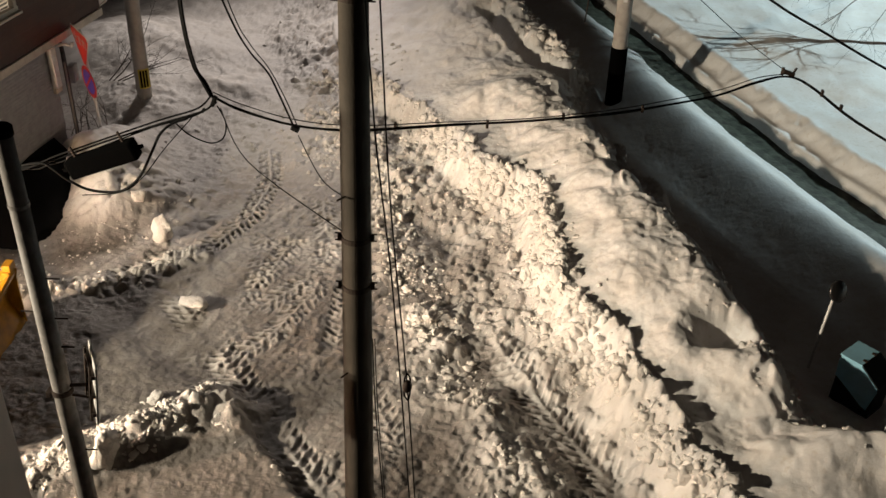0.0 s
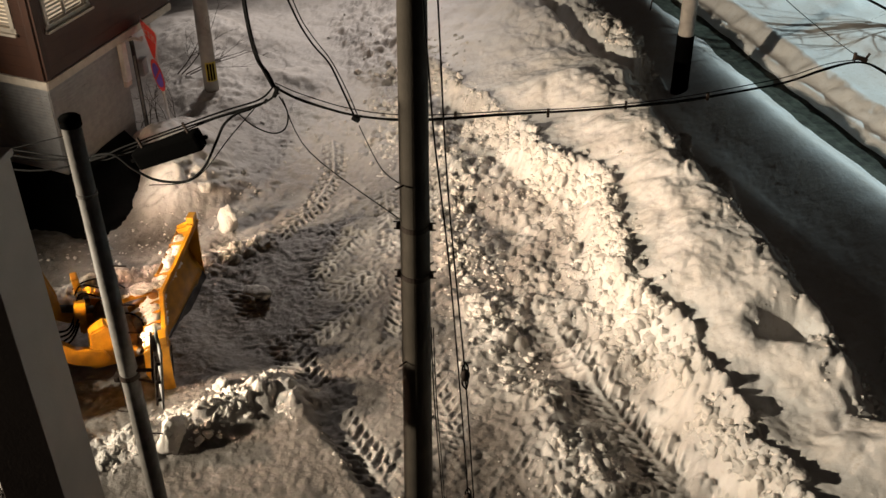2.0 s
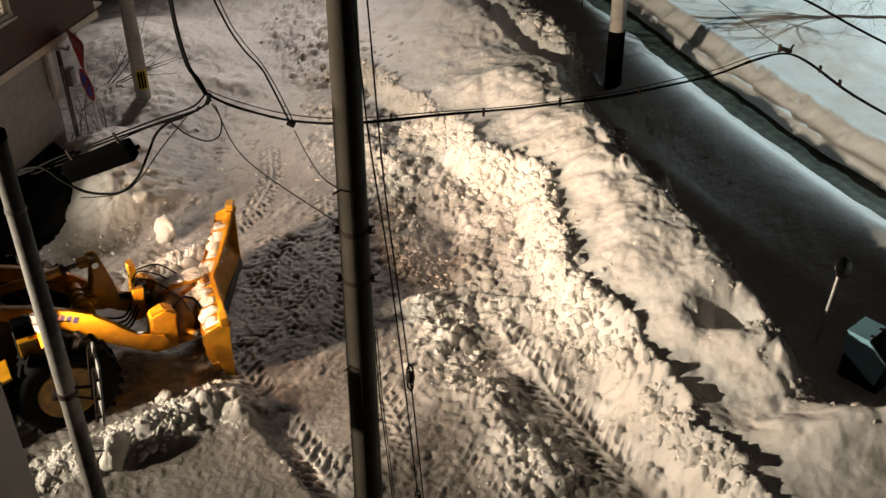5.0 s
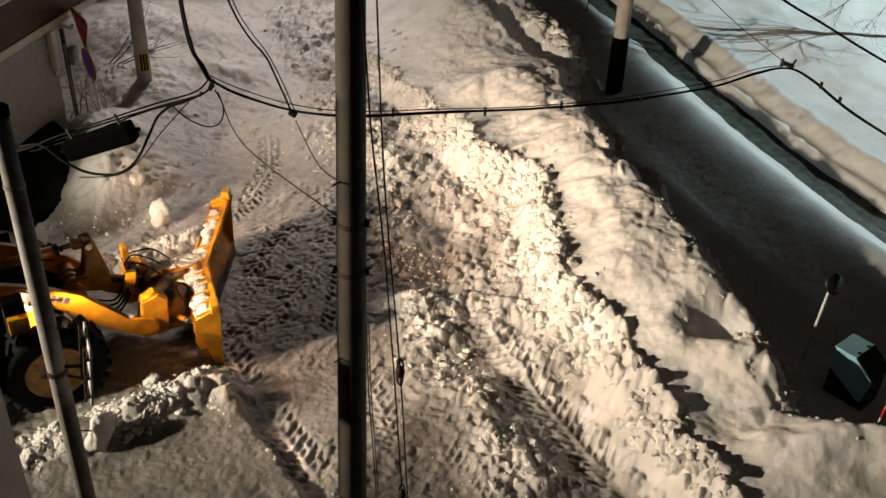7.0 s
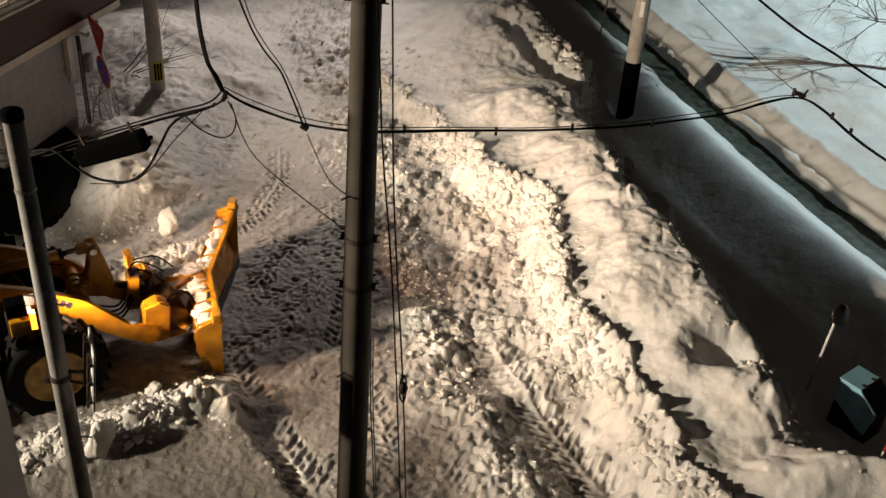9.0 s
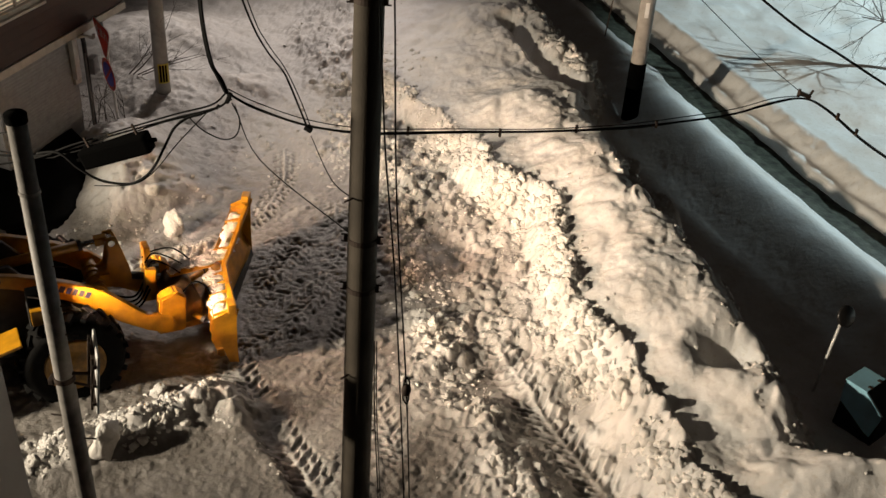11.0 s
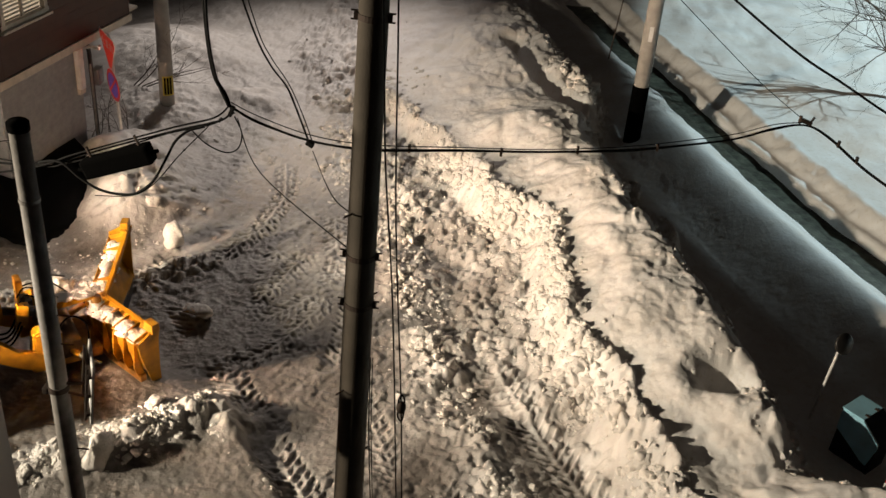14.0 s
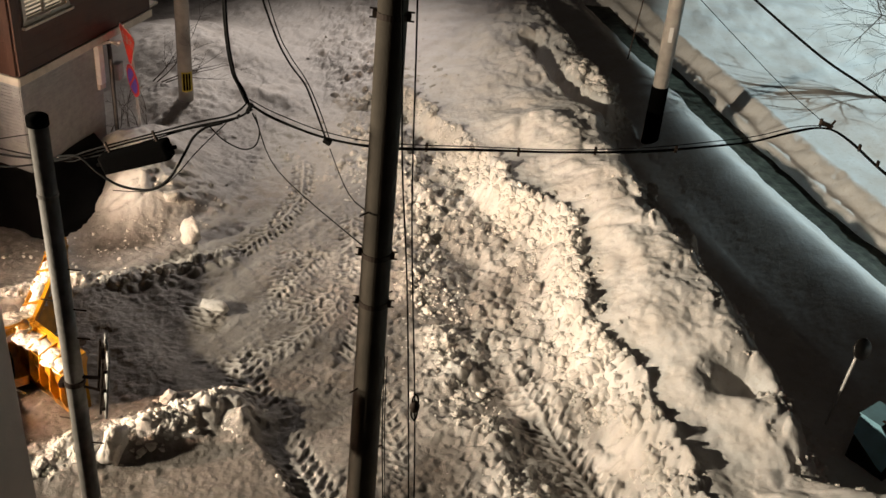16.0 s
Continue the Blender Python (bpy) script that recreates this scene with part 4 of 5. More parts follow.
tree((12.0, 24.0, 1.3), "bare_tree", "leafless tree with fine dark twigs over snow", 2.6, [
    ((0, 0, 1.1), (-1, 0.0, 0.15), 3.3, 0.04, 3), ((0, 0, 1.5), (-1, -0.2, 0.28), 2.9, 0.035, 3), ((0, 0, 0.9), (-1, -0.45, 0.0), 2.6, 0.035, 3),
    ((0, 0, 1.9), (-0.9, 0.2, 0.5), 2.6, 0.035, 3), ((0, 0, 1.7), (-1, 0.4, 0.35), 3.0, 0.035, 3), ((0, 0, 2.3), (-0.6, 0.1, 0.9), 2.4, 0.03, 3), ((0, 0, 1.3), (-0.9, -0.7, 0.2), 2.4, 0.03, 3)], 5)
tree((-8.0, 18.6, 0.35), "bare_bush", "leafless dark bush half buried in snow", 0, [
    ((0.15 * k, 0.1 * (k % 3) - 0.6, 0), (0.5 - 0.15 * k, -0.4 + 0.2 * (k % 3), 1.0), 0.75, 0.012, 2) for k in range(6)], 9, "bush")
tree((-8.0, 20.6, 0.5), "bare_bush", "leafless shrub with thin spreading twigs", 0, [
    ((0.1 * k, 0, 0), (0.9, -0.3 + 0.2 * k, 0.9 - 0.15 * k), 1.5, 0.016, 2) for k in range(4)], 12, "bush")


# ---- snow lumps ----
def lump_shapes(n, sub, seed):
    rnd = np.random.RandomState(seed)
    out = []
    for k in range(n):
        b = bmesh.new()
        bmesh.ops.create_icosphere(b, subdivisions=sub, radius=1)
        b.verts.ensure_lookup_table()
        P = np.array([v.co[:] for v in b.verts])
        F = np.array([[v.index for v in f.verts] for f in b.faces])
        b.free()
        P = P / np.maximum(np.abs(P).max(1, keepdims=True), 1e-6) * 0.35 + P * 0.65
        for c in range(8):
            nrm = rnd.randn(3)
            nrm /= np.linalg.norm(nrm)
            over = np.maximum(P @ nrm - rnd.uniform(0.42, 0.75), 0)
            P = P - over[:, None] * nrm * 0.9
        o = rnd.rand(3) * 50
        nz = fbm(P[:, 0] * 1.7 + o[0] + P[:, 2] * 0.8, P[:, 1] * 1.7 + o[1] - P[:, 2] * 0.9, 3)
        fz = fbm(P[:, 0] * 4.5 + o[1] + P[:, 2] * 2.1, P[:, 1] * 4.5 + o[2] - P[:, 2] * 2.7, 2)
        gz = fbm(P[:, 0] * 9 + o[2] + P[:, 2] * 5.1, P[:, 1] * 9 + o[0] - P[:, 2] * 4.3, 2)
        P = P * (1.15 + 0.42 * nz + 0.34 * fz + 0.22 * gz)[:, None] * rnd.uniform(0.65, 1.25, 3)
        out.append((P, F))
    return out


SHAPES = {2: lump_shapes(14, 2, 3), 3: lump_shapes(12, 3, 4)}


def lump_field(name, label, spots, sub, seed):
    """Spots: rows of x, y, size; each lump sits a little sunk in the snow."""
    rnd = np.random.RandomState(seed)
    Z = height(spots[:, 0], spots[:, 1])[0]
    V_, F_, off = [], [], 0
    for (x, y, s), z in zip(spots, Z):
        P, F = SHAPES[sub][rnd.randint(len(SHAPES[sub]))]
        e = Euler((rnd.uniform(-0.7, 0.7), rnd.uniform(-0.7, 0.7), rnd.uniform(0, 6.28))).to_matrix()
        V_.append((P * s) @ np.array(e).T + (x, y, z - s * 0.40))
        F_.append(F + off)
        off += len(P)
    V_, F_ = np.concatenate(V_), np.concatenate(F_)
    me = bpy.data.meshes.new(name)
    me.vertices.add(len(V_))
    me.vertices.foreach_set("co", V_.ravel())
    me.loops.add(F_.size)
    me.loops.foreach_set("vertex_index", F_.ravel())
    me.polygons.add(len(F_))
    me.polygons.foreach_set("loop_start", np.arange(0, F_.size, 3))
    me.update(calc_edges=True)
    me.polygons.foreach_set("use_smooth", np.full(len(F_), True))
    me.materials.append(M_SNOW)
    return tagged(new(name, me), label, "snow", kind="stuff")


def strew(n, line, spread, lo, hi, seed, bias=0.0, power=3.0, gaps=0.62):
    """Spots along a line of (x, y): most are small."""
    rnd = np.random.RandomState(seed)
    seg = np.cumsum([0] + [math.hypot(b[0] - a[0], b[1] - a[1]) for a, b in zip(line, line[1:])])
    s = rnd.rand(n) * seg[-1]
    x, y = np.interp(s, seg, [p[0] for p in line]), np.interp(s, seg, [p[1] for p in line])
    size = lo + (hi - lo) * rnd.rand(n) ** power
    x, y = x + rnd.randn(n) * spread + bias, y + rnd.randn(n) * spread
    keep = (vnoise(x * 1.1 + seed, y * 1.1) + 0.5 * vnoise(x * 3 + seed, y * 3) > gaps) & (near_line(x, y, TRACKS[1][0])[0] ** 2 > np.where(y < 11.8, 0.17, 0.0))
    return np.stack([x, y, size], 1)[keep]


RIDGE_LINE = [(x, y) for x, y, z in RIDGE[1:-1]]
lump_field("ridge_clods", "large broken clods of snow along the thrown ridge", np.concatenate([
    strew(700, RIDGE_LINE, 0.26, 0.04, 0.14, 21, -0.40, 2.5, 0.75), strew(800, RIDGE_LINE, 0.09, 0.04, 0.13, 22, -0.16, 2.2, 0.45), strew(700, DEBRIS, 0.22, 0.03, 0.12, 25, 0, 2.8, 0.75)]), 3, 31)
lump_field("ridge_rubble", "small rubble of broken snow on the ridge", np.concatenate([
    strew(2600, RIDGE_LINE, 0.30, 0.015, 0.055, 23, -0.45, 2.5, 0.8), strew(1500, RIDGE_LINE, 0.5, 0.010, 0.035, 24, -1.0, 3.0, 0.8)]), 2, 32)
lump_field("debris_clods", "rubble of snow strewn along the foot of the ridge", np.concatenate([
    strew(2800, DEBRIS, 0.28, 0.012, 0.055, 45, 0, 2.5, 0.75), strew(800, DEBRIS, 0.5, 0.010, 0.03, 26)]), 2, 33)
lump_field("windrow_clods", "rubble of snow along the ploughed side street", np.concatenate([
    strew(1500, NEAR_RIM, 0.20, 0.018, 0.07, 27, 0, 2.2, 0.45), strew(300, FAR_RIM, 0.12, 0.015, 0.06, 28, 0, 3, 0.3), strew(60, LEDGE, 0.18, 0.015, 0.05, 29),
    strew(160, [(-6.4, 14.4), (-5.0, 15.6), (-4.4, 17.5), (-4.2, 19.5)], 0.35, 0.015, 0.06, 30), strew(90, [(-8, 13.2), (-6.2, 14.2)], 0.3, 0.015, 0.05, 34)]), 2, 35)
lump_field("street_clods", "loose lumps of snow on the trodden street", np.concatenate([
    strew(500, [(-5.5, 17), (-3.4, 20), (-3.0, 24), (-4, 29)], 1.0, 0.015, 0.06, 36), strew(900, [(-2.2, 17.5), (-2.7, 20.5), (-2.2, 23)], 0.55, 0.02, 0.12, 37)]), 2, 38)
lump_field("bank_clods", "lumps of snow on the crest of the old bank", np.concatenate([
    strew(450, [(x - 0.05, y) for x, y, z in BANK[1:9]], 0.30, 0.012, 0.05, 39), strew(1100, [(x + 0.42, y) for x, y, z in BANK[1:9]], 0.14, 0.02, 0.09, 43, 0, 2.2, 0.55), strew(260, [(3.15, 16.3), (3.4, 15.5), (3.8, 14.4)], 0.16, 0.02, 0.14, 40),
    strew(300, [(2.0, 23.8), (2.5, 22.5), (2.9, 21.0)], 0.25, 0.03, 0.2, 41)]), 2, 42)


def snow_block(at, size, seed, label):
    P, F = SHAPES[3][seed % 12]
    me = bpy.data.meshes.new("snow_block")
    me.from_pydata([(p[0] * size[0], p[1] * size[1], p[2] * size[2]) for p in P], [], [tuple(f) for f in F])
    for f in me.polygons:
        f.use_smooth = True
    me.materials.append(M_SNOW)
    ob = new("snow_block", me)
    z = float(height(np.array([at[0]]), np.array([at[1]]))[0][0])
    ob.matrix_basis = pose(at[0], at[1], z + size[2] * 0.55, 0, 0, at[2])
    return tagged(ob, label, "snow block", "loose snow blocks")


for at, size, seed, label in (((-5.15, 14.62, 20), (0.20, 0.18, 0.21), 1, "upright block of packed snow beside the tyre track"), ((-4.15, 12.6, 50), (0.18, 0.24, 0.15), 4, "rounded block of snow on the ploughed side street"),
                              ((-4.35, 8.85, 10), (0.20, 0.19, 0.19), 6, "squarish block of snow at the windrow's end"), ((-4.05, 10.05, 70), (0.14, 0.13, 0.10), 7, "small round lump of snow on the ploughed street"),
                              ((-5.75, 15.35, 30), (0.17, 0.14, 0.12), 8, "small lump of snow at the foot of the heap")):
    snow_block(at, size, seed, label)


# ---- the snow plough ----
def lathe(profile, seg=36):
    """A body turned about the y axis, from (radius, y) points."""
    b = bmesh.new()
    rows = [[b.verts.new((r * math.cos(a), y, r * math.sin(a))) for a in [2 * math.pi * k / seg for k in range(seg)]] for r, y in profile]
    for lo, hi in zip(rows, rows[1:]):
        for k in range(seg):
            b.faces.new((lo[k], lo[(k + 1) % seg], hi[(k + 1) % seg], hi[k]))
    b.faces.new(rows[0])
    b.faces.new(rows[-1][::-1])
    bmesh.ops.recalc_face_normals(b, faces=b.faces[:])
    return b


def build_wheel(parent, side):
    tyre = lathe([(0.40, -0.18), (0.43, -0.215), (0.58, -0.235), (0.66, -0.21), (0.695, -0.14), (0.705, 0.0), (0.695, 0.14), (0.66, 0.21), (0.58, 0.235), (0.43, 0.215), (0.40, 0.18)], 40)
    w = part("wheel", tyre, M_TYRE, parent, "black ribbed tyre on a yellow rim", True)
    for k in range(22):
        a = 2 * math.pi * k / 22
        for s in (-1, 1):
            aa = a + (0.14 if s > 0 else 0)
            m = Matrix.Rotation(-aa, 4, "Y") @ Matrix.Translation((0.70, s * 0.11, 0)) @ Matrix.Rotation(radians(s * 28), 4, "X")
            b = box((0.07, 0.19, 0.075), bevel=0.008)
            bmesh.ops.transform(b, matrix=m, verts=b.verts)
            part("lug", b, M_TYRE, w)
    rim = lathe([(0.41, side * 0.17), (0.41, side * 0.225), (0.38, side * 0.23), (0.355, side * 0.195), (0.14, side * 0.192), (0.12, side * 0.215), (0.0001, side * 0.22)], 32)
    part("rim", rim, M_OILY, w, "yellow steel rim", True)
    return w


def profile_strip(L, pts, n, top, steps=12, bm=None):
    """A plate run along x whose section is (front offset, height under the top edge) points."""
    out = bm or bmesh.new()
    b = bmesh.new()
    rows = [[b.verts.new((L * i / steps, n * f, top(L * i / steps) + dz)) for f, dz in pts] for i in range(steps + 1)]
    for lo, hi in zip(rows, rows[1:]):
        for k in range(len(pts) - 1):
            b.faces.new((lo[k], lo[k + 1], hi[k + 1], hi[k]))
    bmesh.ops.recalc_face_normals(b, faces=b.faces[:])
    bmesh.ops.solidify(b, geom=b.faces[:], thickness=0.014)
    bmesh.ops.recalc_face_normals(b, faces=b.faces[:])
    return merge(out, b)


def section_plate(x, thick, pts, n):
    """A plate across the wing at x, its outline in (front offset, height)."""
    pr = bmesh.new()
    f = pr.faces.new([pr.verts.new((x, n * yy, zz)) for yy, zz in pts])
    e = bmesh.ops.extrude_face_region(pr, geom=[f])
    bmesh.ops.translate(pr, vec=(thick, 0, 0), verts=[v for v in e["geom"] if isinstance(v, bmesh.types.BMVert)])
    bmesh.ops.recalc_face_normals(pr, faces=pr.faces[:])
    return pr


def wing(parent, side, L, rise):
    """One half of the blade, from the hinge along +x; the curved face looks to the front."""
    n = -side
    top = lambda x: 0.98 + rise * max(0.0, x / L) ** 1.5
    curve = [(0.14 - 0.20 * math.sin(math.pi * f * 0.95) + 0.02 * f, -0.98 * (1 - f) + 0.02 * (1 - f)) for f in [k / 10 for k in range(11)]]
    w = part("blade_wing", profile_strip(L, curve, n, top), M_YELLOW, parent, "yellow curved half of the plough blade", True)
    part("top_lip", profile_strip(L, [(0.15, -0.09), (0.175, 0.0), (0.15, 0.03), (0.09, 0.015)], n, top), M_YELLOW, w)
    part("trough", profile_strip(L, [(0.12, -0.07), (-0.02, -0.12), (-0.14, -0.16), (-0.165, -0.12)], n, top), M_YELLOW, w, "yellow trough behind the lip, caked with snow")
    part("back_sheet", profile_strip(L, [(-0.14, -0.17), (-0.13, -0.42), (-0.06, -0.60)], n, top), M_YELLOW, w)
    part("back_rail", box((L - 0.08, 0.10, 0.12), (L / 2, -n * 0.10, 0.20), bevel=0.012), M_OILY, w)
    for k in range(5):
        x = 0.16 + k * (L - 0.26) / 4
        h = top(x)
        part("rib", section_plate(x, 0.024, [(0.13, h + 0.005), (0.11, h - 0.08), (-0.14, h - 0.16), (-0.18, h - 0.10), (-0.13, h - 0.08)], n), M_YELLOW, w)
        part("gusset", section_plate(x, 0.024, [(-0.165, h - 0.14), (-0.03, 0.10), (-0.11, 0.10), (-0.22, 0.42), (-0.19, h - 0.17)], n), M_YELLOW, w)
    h = top(L)
    part("end_plate", section_plate(L, 0.028, [(0.16, 0.02), (0.15, 0.35), (0.16, h - 0.12), (0.20, h + 0.03), (0.13, h + 0.07), (-0.19, h - 0.10), (-0.17, h - 0.30), (0.02, 0.04)], n), M_YELLOW, w)
    tip = box((0.20, 0.13, 0.17), (L - 0.03, n * 0.10, h + 0.07), bevel=0.018)
    box((0.11, 0.10, 0.05), (L - 0.12, n * 0.09, h + 0.02), bm=tip, bevel=0.012)
    part("end_block", tip, M_YELLOW, w)
    part("cutting_edge", box((L, 0.03, 0.16), (L / 2, n * 0.15, 0.06), Matrix.Rotation(n * 0.25, 3, "X"), 0.004), M_DARK, w, "worn dark steel cutting edge")
    rnd = np.random.RandomState(50 + side)
    for k in range(24):
        P, F = SHAPES[3][rnd.randint(12)]
        x = 0.04 + (L * 0.86 - 0.04) * k / 23
        s = rnd.uniform(0.09, 0.145)
        off = rnd.uniform(-0.09, 0.02)
        me = bpy.data.meshes.new("caked_snow")
        me.from_pydata([(p[0] * s * 1.3 + x, p[1] * s * 1.0 + n * off, p[2] * s * 0.40 + top(x) - 0.11 + 0.35 * off) for p in P], [], [tuple(f) for f in F])
        for f in me.polygons:
            f.use_smooth = True
        me.materials.append(M_SNOW)
        new("caked_snow", me).parent = w
    return w


def cylinder_ram(parent, a, b, r=0.055, split=0.6, material=None):
    a, b = Vector(a), Vector(b)
    m = a.lerp(b, split)
    c = part("hydraulic_ram", rod(a, m, r, seg=16), material or M_YELLOW, parent, "hydraulic ram", True)
    part("ram_rod", rod(m, b, r * 0.5, seg=12), M_CHROME, c, "bright chromed rod", True)
    g = rod(m - (b - a).normalized() * 0.03, m + (b - a).normalized() * 0.03, r * 1.15, seg=16)
    part("gland", g, M_DARK, c)
    return c


def hose(parent, pts, r=0.014):
    return part("hose", tube(pts, r, seg=7), M_BLACK, parent, "black hydraulic hose", True)


def loader():
    t = base("wheel_loader", "yellow wheel loader with a folding snow plough blade", "wheel loader")
    # front frame and axle
    fr = prism([(-1.0, 0.55), (0.45, 0.50), (0.55, 0.80), (0.15, 0.95), (-0.10, 1.55), (-0.45, 2.02), (-0.80, 2.02), (-0.85, 1.05), (-1.0, 0.95)], -0.40, -0.30, bevel=0.012)
    prism([(-1.0, 0.55), (0.45, 0.50), (0.55, 0.80), (0.15, 0.95), (-0.10, 1.55), (-0.45, 2.02), (-0.80, 2.02), (-0.85, 1.05), (-1.0, 0.95)], 0.30, 0.40, fr, 0.012)
    box((1.3, 0.62, 0.35), (-0.35, 0, 0.80), bm=fr, bevel=0.02)
    part("front_frame", fr, M_DARK, t, "dark oily front frame")
    part("axle", rod((0.1, -0.8, 0.76), (0.1, 0.8, 0.76), 0.15, seg=16), M_DARK, t, smooth_faces=True)
    for k in range(7):
        y0 = -0.24 + 0.08 * k
        hose(t, [(-0.75, y0, 1.3 + 0.05 * (k % 3)), (-0.35, y0 + 0.03, 1.45 - 0.06 * (k % 2)), (0.1, y0, 1.2), (0.5, y0 - 0.04, 1.15 + 0.03 * k)], 0.016)
    # lift arms
    arm = [(-0.75, 1.90), (-0.72, 2.08), (-0.38, 1.98), (-0.05, 1.85), (0.29, 1.69), (0.70, 1.45), (0.97, 1.17), (1.24, 0.88), (1.60, 0.74), (1.67, 0.56),
           (1.50, 0.46), (1.22, 0.60), (0.88, 0.84), (0.58, 1.13), (0.36, 1.32), (-0.09, 1.60), (-0.41, 1.78)]
    for s in (-1, 1):
        p = part("lift_arm", prism(arm, s * 0.56 - 0.055, s * 0.56 + 0.055, bevel=0.012), M_YELLOW, t, "bent yellow lift arm")
        if s < 0:
            # maker's mark as plain bars
            x = -0.06
            for k, wdt in enumerate((0.07, 0.08, 0.09, 0.08, 0.07, 0.08, 0.08)):
                part("mark_bar", box((wdt * 0.85, 0.004, 0.10), (x + wdt / 2, -0.618, 1.755 - 0.56 * (x + wdt / 2 + 0.06)), Matrix.Rotation(0.51, 3, "Y"), 0.0), M_NAVY, p)
                x += wdt * 0.87 + 0.014
        part("pivot_pin", rod((-0.66, s * 0.64, 1.98), (-0.66, s * 0.46, 1.98), 0.07, seg=16), M_DARK, t)
        cylinder_ram(t, (-0.35, s * 0.44, 0.80), (0.72, s * 0.44, 1.02), 0.06, 0.62, M_OILY)
    tube_ = rod((0.66, -0.52, 1.26), (0.66, 0.52, 1.26), 0.105, seg=20)
    for k in range(5):
        rod((0.66, -0.34 + 0.15 * k, 1.26), (0.66, -0.28 + 0.15 * k, 1.26), 0.128, seg=20, bm=tube_)
    part("cross_tube", tube_, M_YELLOW, t)
    # bell crank and tilt ram
    crank = [(0.88, 1.92), (1.02, 1.94), (1.09, 1.75), (1.19, 1.34), (1.19, 1.10), (0.98, 1.06), (0.66, 1.16), (0.64, 1.34), (0.84, 1.42), (0.90, 1.70)]
    bell = prism(crank, -0.02, 0.05, bevel=0.012)
    prism(crank, 0.19, 0.26, bell, 0.012)
    prism([(0.98, 1.5), (1.10, 1.62), (1.17, 1.30), (1.17, 1.14), (1.02, 1.12)], 0.05, 0.19, bell, 0.0)
    box((0.16, 0.36, 0.12), (0.80, 0.12, 1.30), bm=bell, bevel=0.02)
    part("bell_crank", bell, M_YELLOW, t, "yellow bell crank")
    part("bell_pin", rod((0.96, -0.05, 1.86), (0.96, 0.29, 1.86), 0.05, seg=14), M_CHROME, t)
    cylinder_ram(t, (-0.65, 0.12, 1.76), (0.96, 0.12, 1.87), 0.075, 0.74)
    part("ram_eye", box((0.18, 0.13, 0.13), (0.84, 0.12, 1.86), bevel=0.02), M_YELLOW, t)
    part("tilt_link", rod((1.15, 0.12, 1.16), (1.62, 0.10, 1.0), 0.06, seg=12), M_DARK, t)
    # quick coupler and plough frame
    coupler = prism([(1.38, 0.42), (1.80, 0.40), (1.85, 1.02), (1.70, 1.14), (1.46, 1.06)], -0.58, -0.34, bevel=0.03)
    part("coupler_plate", coupler, M_YELLOW, t)
    coupler = prism([(1.38, 0.42), (1.80, 0.40), (1.85, 1.02), (1.70, 1.14), (1.46, 1.06)], 0.34, 0.58, bevel=0.03)
    part("coupler_plate", coupler, M_YELLOW, t)
    part("coupler_drum", rod((1.86, -0.50, 0.74), (1.86, 0.50, 0.74), 0.25, seg=28), M_RUSTY, t, smooth_faces=True)
    part("plough_frame", box((0.75, 0.9, 0.16), (2.02, 0, 0.42), bevel=0.02), M_OILY, t)
    part("hinge_post", rod((2.5, 0.1, 0.10), (2.5, 0.1, 1.02), 0.075, seg=18), M_OILY, t, smooth_faces=True)
    part("valve_block", box((0.10, 0.22, 0.40), (1.48, 0.24, 1.36), bevel=0.02), M_YELLOW, t, "yellow valve guard")
    part("valve_block", box((0.16, 0.10, 0.40), (1.42, -0.14, 1.16), Matrix.Rotation(0.15, 3, "Y"), 0.015), M_YELLOW, t, "yellow valve guard")
    for k in range(5):
        part("valve", box((0.09, 0.08, 0.14), (1.50 + 0.06 * (k % 2), -0.10 + 0.11 * k, 1.18 + 0.05 * (k % 3)), bevel=0.01), M_DARK, t)
    part("lock_arm", box((0.72, 0.14, 0.13), (2.12, 0.12, 1.06), Matrix.Rotation(radians(4), 3, "Z"), 0.02), M_YELLOW, t, "snow-caked arm to the hinge")
    cylinder_ram(t, (1.95, 0.30, 0.60), (2.75, 0.85, 0.55), 0.05, 0.6)
    cylinder_ram(t, (1.92, -0.42, 0.60), (2.26, -0.84, 0.50), 0.045, 0.45)
    rnd = np.random.RandomState(77)
    for k in range(9):
        P, F = SHAPES[2][k]
        s = rnd.uniform(0.08, 0.12)
        me = bpy.data.meshes.new("caked_snow")
        me.from_pydata([(p[0] * s * 1.4 + 1.85 + 0.08 * k, p[1] * s + 0.08 + 0.01 * k, p[2] * s * 0.6 + 1.12) for p in P], [], [tuple(f) for f in F])
        me.materials.append(M_SNOW)
        new("caked_snow", me).parent = t
    rr = random.Random(4)
    for k in range(3):
        y0 = -0.1 + 0.16 * k
        hose(t, [(1.42, y0, 1.35), (1.50 + 0.04 * k, y0 - 0.04, 1.50 + rr.uniform(-0.06, 0.12)), (1.70 + 0.09 * k, y0, 1.42 + rr.uniform(-0.1, 0.1)), (1.9 + 0.12 * k, y0 + 0.06, 1.1)], 0.012)
    for k in range(4):
        y0 = -0.30 + 0.1 * k
        hose(t, [(0.7, y0, 1.05), (0.9, y0 - 0.05, 0.80 + 0.05 * k), (1.2, y0 - 0.03, 0.85), (1.38, y0, 1.1)], 0.016)
    hose(t, [(1.8, -0.45, 1.0), (2.0, -0.5, 1.2), (2.2, -0.5, 1.0), (2.2, -0.48, 0.55)], 0.014)
    # body, cab and lamps
    body = prism([(-3.9, 0.75), (-1.15, 0.70), (-1.10, 1.45), (-1.35, 1.55), (-3.9, 1.75)], -0.75, 0.75, bevel=0.03)
    part("rear_body", body, M_DARK, t, "dark engine and cab base")
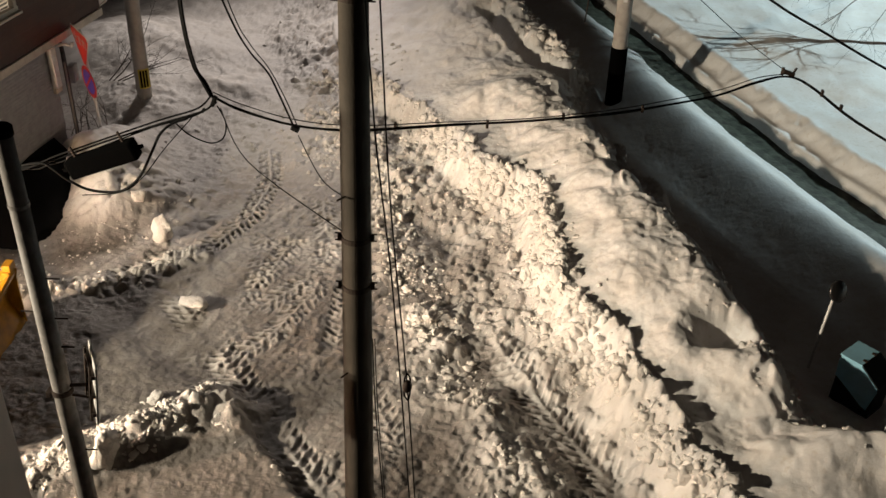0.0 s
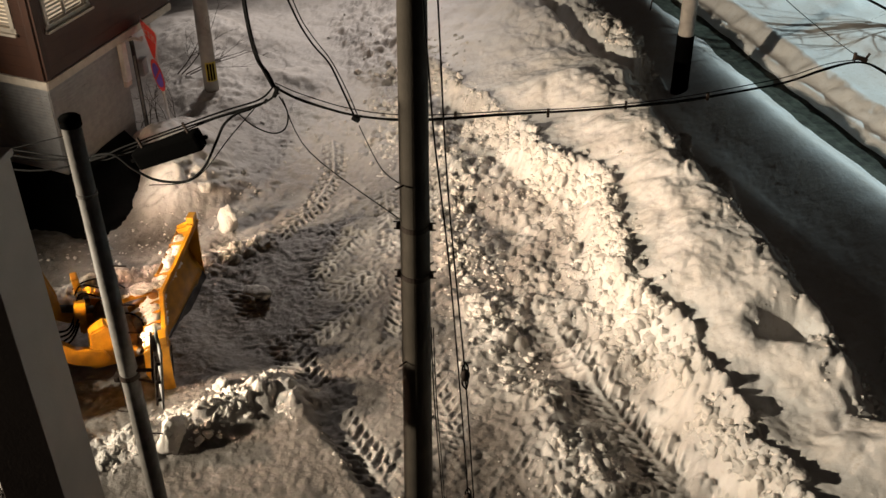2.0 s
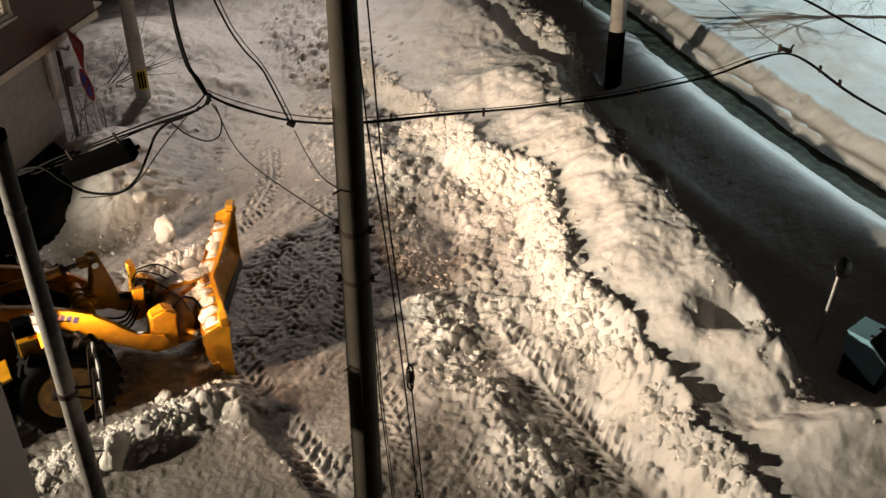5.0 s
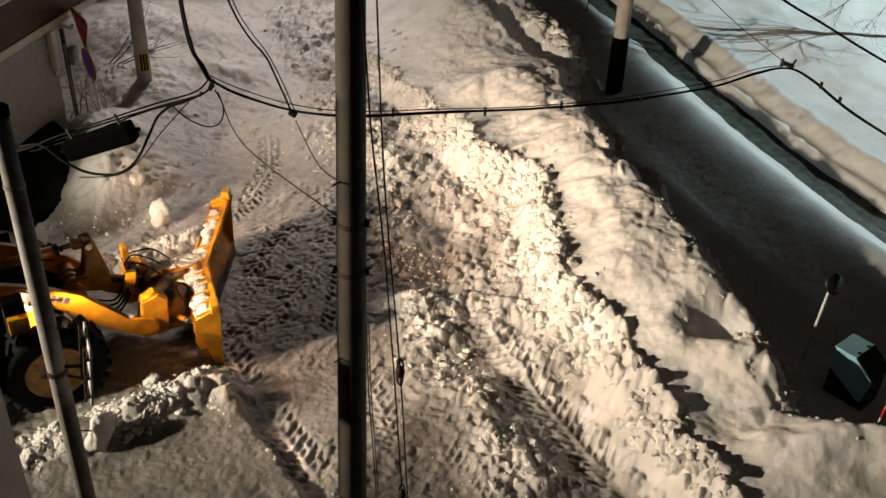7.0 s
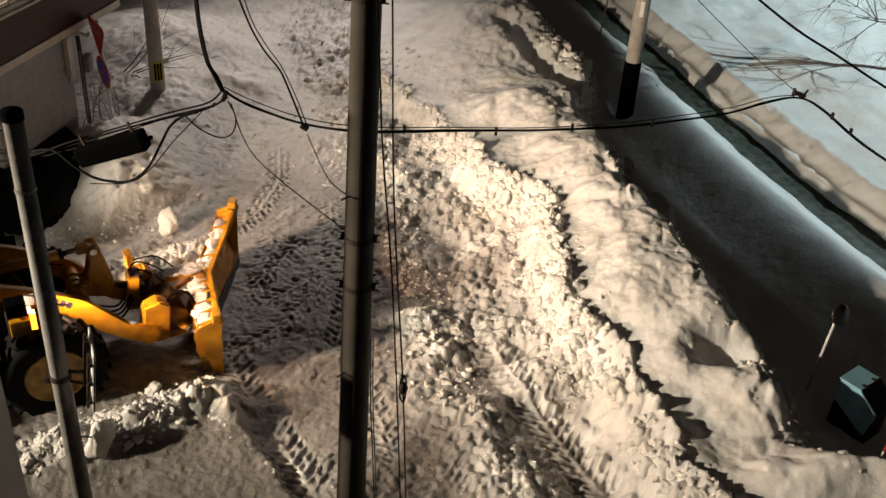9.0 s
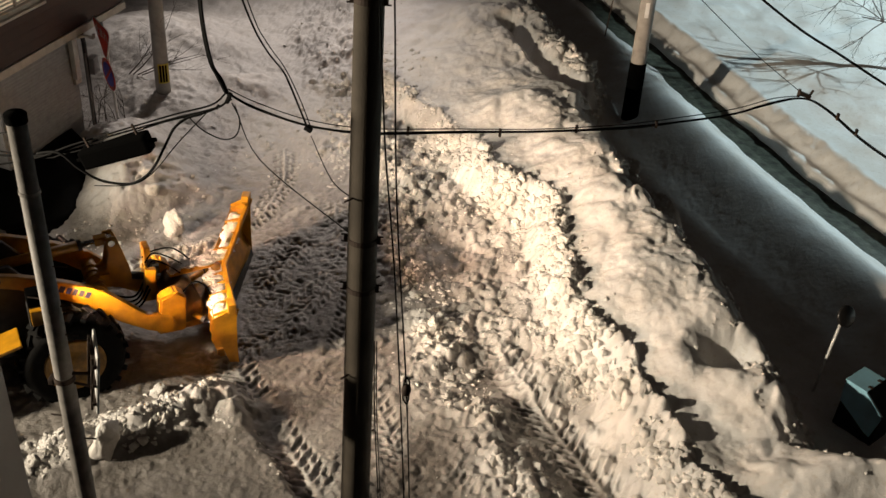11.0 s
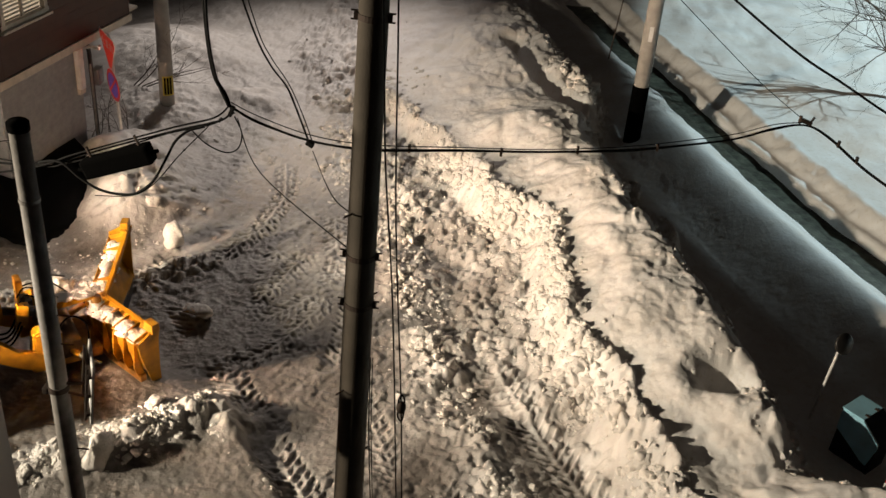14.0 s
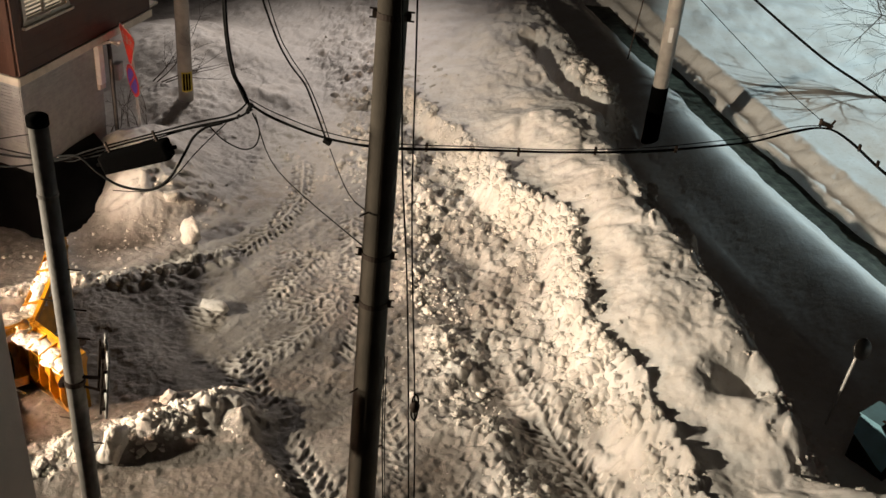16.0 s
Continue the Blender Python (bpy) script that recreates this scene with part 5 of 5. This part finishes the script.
    part("cab", box((1.5, 1.35, 1.4), (-2.3, 0, 2.25), bevel=0.06), M_GLASS, t, "dark glazed cab")
    part("cab_roof", box((1.5, 1.5, 0.10), (-2.36, 0, 2.98), bevel=0.03), M_YELLOW, t)
    for s in (-1, 1):
        part("fender", box((0.9, 0.44, 0.05), (-0.95, s * 0.98, 1.16), Matrix.Rotation(radians(-14), 3, "Y"), 0.012), M_YELLOW, t)
        part("fender_step", box((0.34, 0.40, 0.06), (-1.05, s * 0.98, 0.95), bevel=0.01), M_YELLOW, t)
        part("lamp_bracket", box((0.10, 0.12, 0.50), (-0.30, s * 0.86, 1.46), bevel=0.01), M_DARK, t)
        h = part("headlamp_housing", box((0.16, 0.22, 0.20), (-0.26, s * 0.88, 1.80), bevel=0.02), M_BLACK, t)
        part("headlamp_lens", rod((-0.185, s * 0.88, 1.80), (-0.168, s * 0.88, 1.80), 0.062, seg=16), M_HEAD, h, "glowing headlamp lens")
        hood = box((0.10, 0.20, 0.012), (-0.135, s * 0.88, 1.895))
        box((0.16, 0.20, 0.012), (-0.105, s * 0.88, 1.705), bm=hood)
        box((0.10, 0.012, 0.18), (-0.135, s * 0.974, 1.80), bm=hood)
        box((0.22, 0.012, 0.18), (-0.075, s * 0.786, 1.80), bm=hood)
        part("lamp_hood", hood, M_BLACK, h)
        part("lamp_bracket", rod((-0.30, s * 0.88, 1.50), (-0.06, s * 0.95, 1.52), 0.03), M_DARK, t)
        part("lamp_panel", box((0.26, 0.10, 0.24), (-0.20, s * 0.96, 1.52), bevel=0.015), M_YELLOW, t)
        part("turn_signal", box((0.07, 0.11, 0.30), (-0.03, s * 0.95, 1.56), bevel=0.014), M_AMBER, t, "glowing amber turn signal")
        part("side_mirror", box((0.06, 0.22, 0.26), (-1.05, s * 1.1, 1.85), bevel=0.02), M_BLACK, t)
        wl = part("work_lamp", box((0.14, 0.20, 0.16), (-1.52, s * 0.55, 2.92), bevel=0.02), M_BLACK, t, "roof work lamp")
        part("work_lamp_lens", rod((-1.462, s * 0.55, 2.92), (-1.446, s * 0.55, 2.92), 0.058, seg=16), M_CHROME, wl, "work lamp lens, unlit")
        hood = box((0.16, 0.20, 0.012), (-1.37, s * 0.55, 3.0))
        box((0.16, 0.20, 0.012), (-1.37, s * 0.55, 2.84), bm=hood)
        for d in (-0.094, 0.094):
            box((0.16, 0.012, 0.15), (-1.37, s * 0.55 + d, 2.92), bm=hood)
        part("lamp_hood", hood, M_BLACK, wl)
    part("beacon", rod((-2.5, 0.4, 3.02), (-2.5, 0.4, 3.2), 0.07, 0.06, 14), M_AMBER, t, "amber beacon")
    rears = [build_wheel(t, s) for s in (-1, 1)]
    for w, s in zip(rears, (-1, 1)):
        w.matrix_basis = pose(-2.75, s * 1.0, 0.76)
    fronts = [build_wheel(t, s) for s in (-1, 1)]
    for w, s in zip(fronts, (-1, 1)):
        w.matrix_basis = pose(0.1, s * 1.0, 0.76)
    return t, fronts + rears, wing(t, 1, 1.85, 0.14), wing(t, -1, 1.27, 0.0)


LOADER, WHEELS, FAR_WING, NEAR_WING = loader()


def motions():
    # seconds, place of the blade's hinge, heading
    hinge = [(0, -6.69, 9.98, 32), (0.5, -6.35, 10.35, 32), (1, -6.04, 10.66, 32), (1.5, -5.70, 10.98, 32), (2, -5.30, 11.22, 32), (2.5, -4.92, 11.48, 32), (3, -4.55, 11.70, 32), (3.5, -4.16, 11.88, 32),
             (4, -3.89, 12.0, 32), (4.5, -3.78, 12.02, 32), (7, -3.77, 11.98, 32), (9, -3.82, 12.0, 32), (11.5, -3.73, 12.33, 32), (12, -3.85, 12.28, 32), (12.5, -4.20, 12.1, 33), (13, -4.62, 11.9, 34),
             (13.5, -4.98, 11.65, 36), (14, -5.30, 11.42, 37), (14.5, -5.59, 11.2, 38), (15, -5.80, 10.9, 38), (15.5, -6.0, 10.65, 38), (16, -6.2, 10.4, 38)]
    rows, run, last = [], 0.0, None
    for t, x, y, h in hinge:
        c, s = math.cos(radians(h)), math.sin(radians(h))
        ax, ay = x - 2.5 * c + 0.1 * s, y - 2.5 * s - 0.1 * c
        if last:
            run += (ax - last[0]) * c + (ay - last[1]) * s
        last = (ax, ay)
        rows.append((t, ax, ay, h, run))
    walk(LOADER, [(t, pose(x, y, 0, 0, 0, h)) for t, x, y, h, r in rows])
    for i, w in enumerate(WHEELS):
        bx = 0.1 if i < 2 else -2.75
        walk(w, [(t, pose(bx, (-1, 1)[i % 2] * 1.0, 0.76, 0, math.degrees(r / 0.74), 0)) for t, x, y, h, r in rows])
    walk(FAR_WING, [(0, pose(2.5, 0.1, 0.02, 0, 0, 59)), (12, pose(2.5, 0.1, 0.02, 0, 0, 59)), (14, pose(2.5, 0.1, 0.02, 0, 0, 62)), (16, pose(2.5, 0.1, 0.02, 0, 0, 62))])
    walk(NEAR_WING, [(t, pose(2.5, 0.1, 0.02, 0, 0, a)) for t, a in ((0, -101), (11.9, -101), (12.3, -93), (12.7, -82), (13.1, -74), (13.4, -72), (16, -72))])


motions()
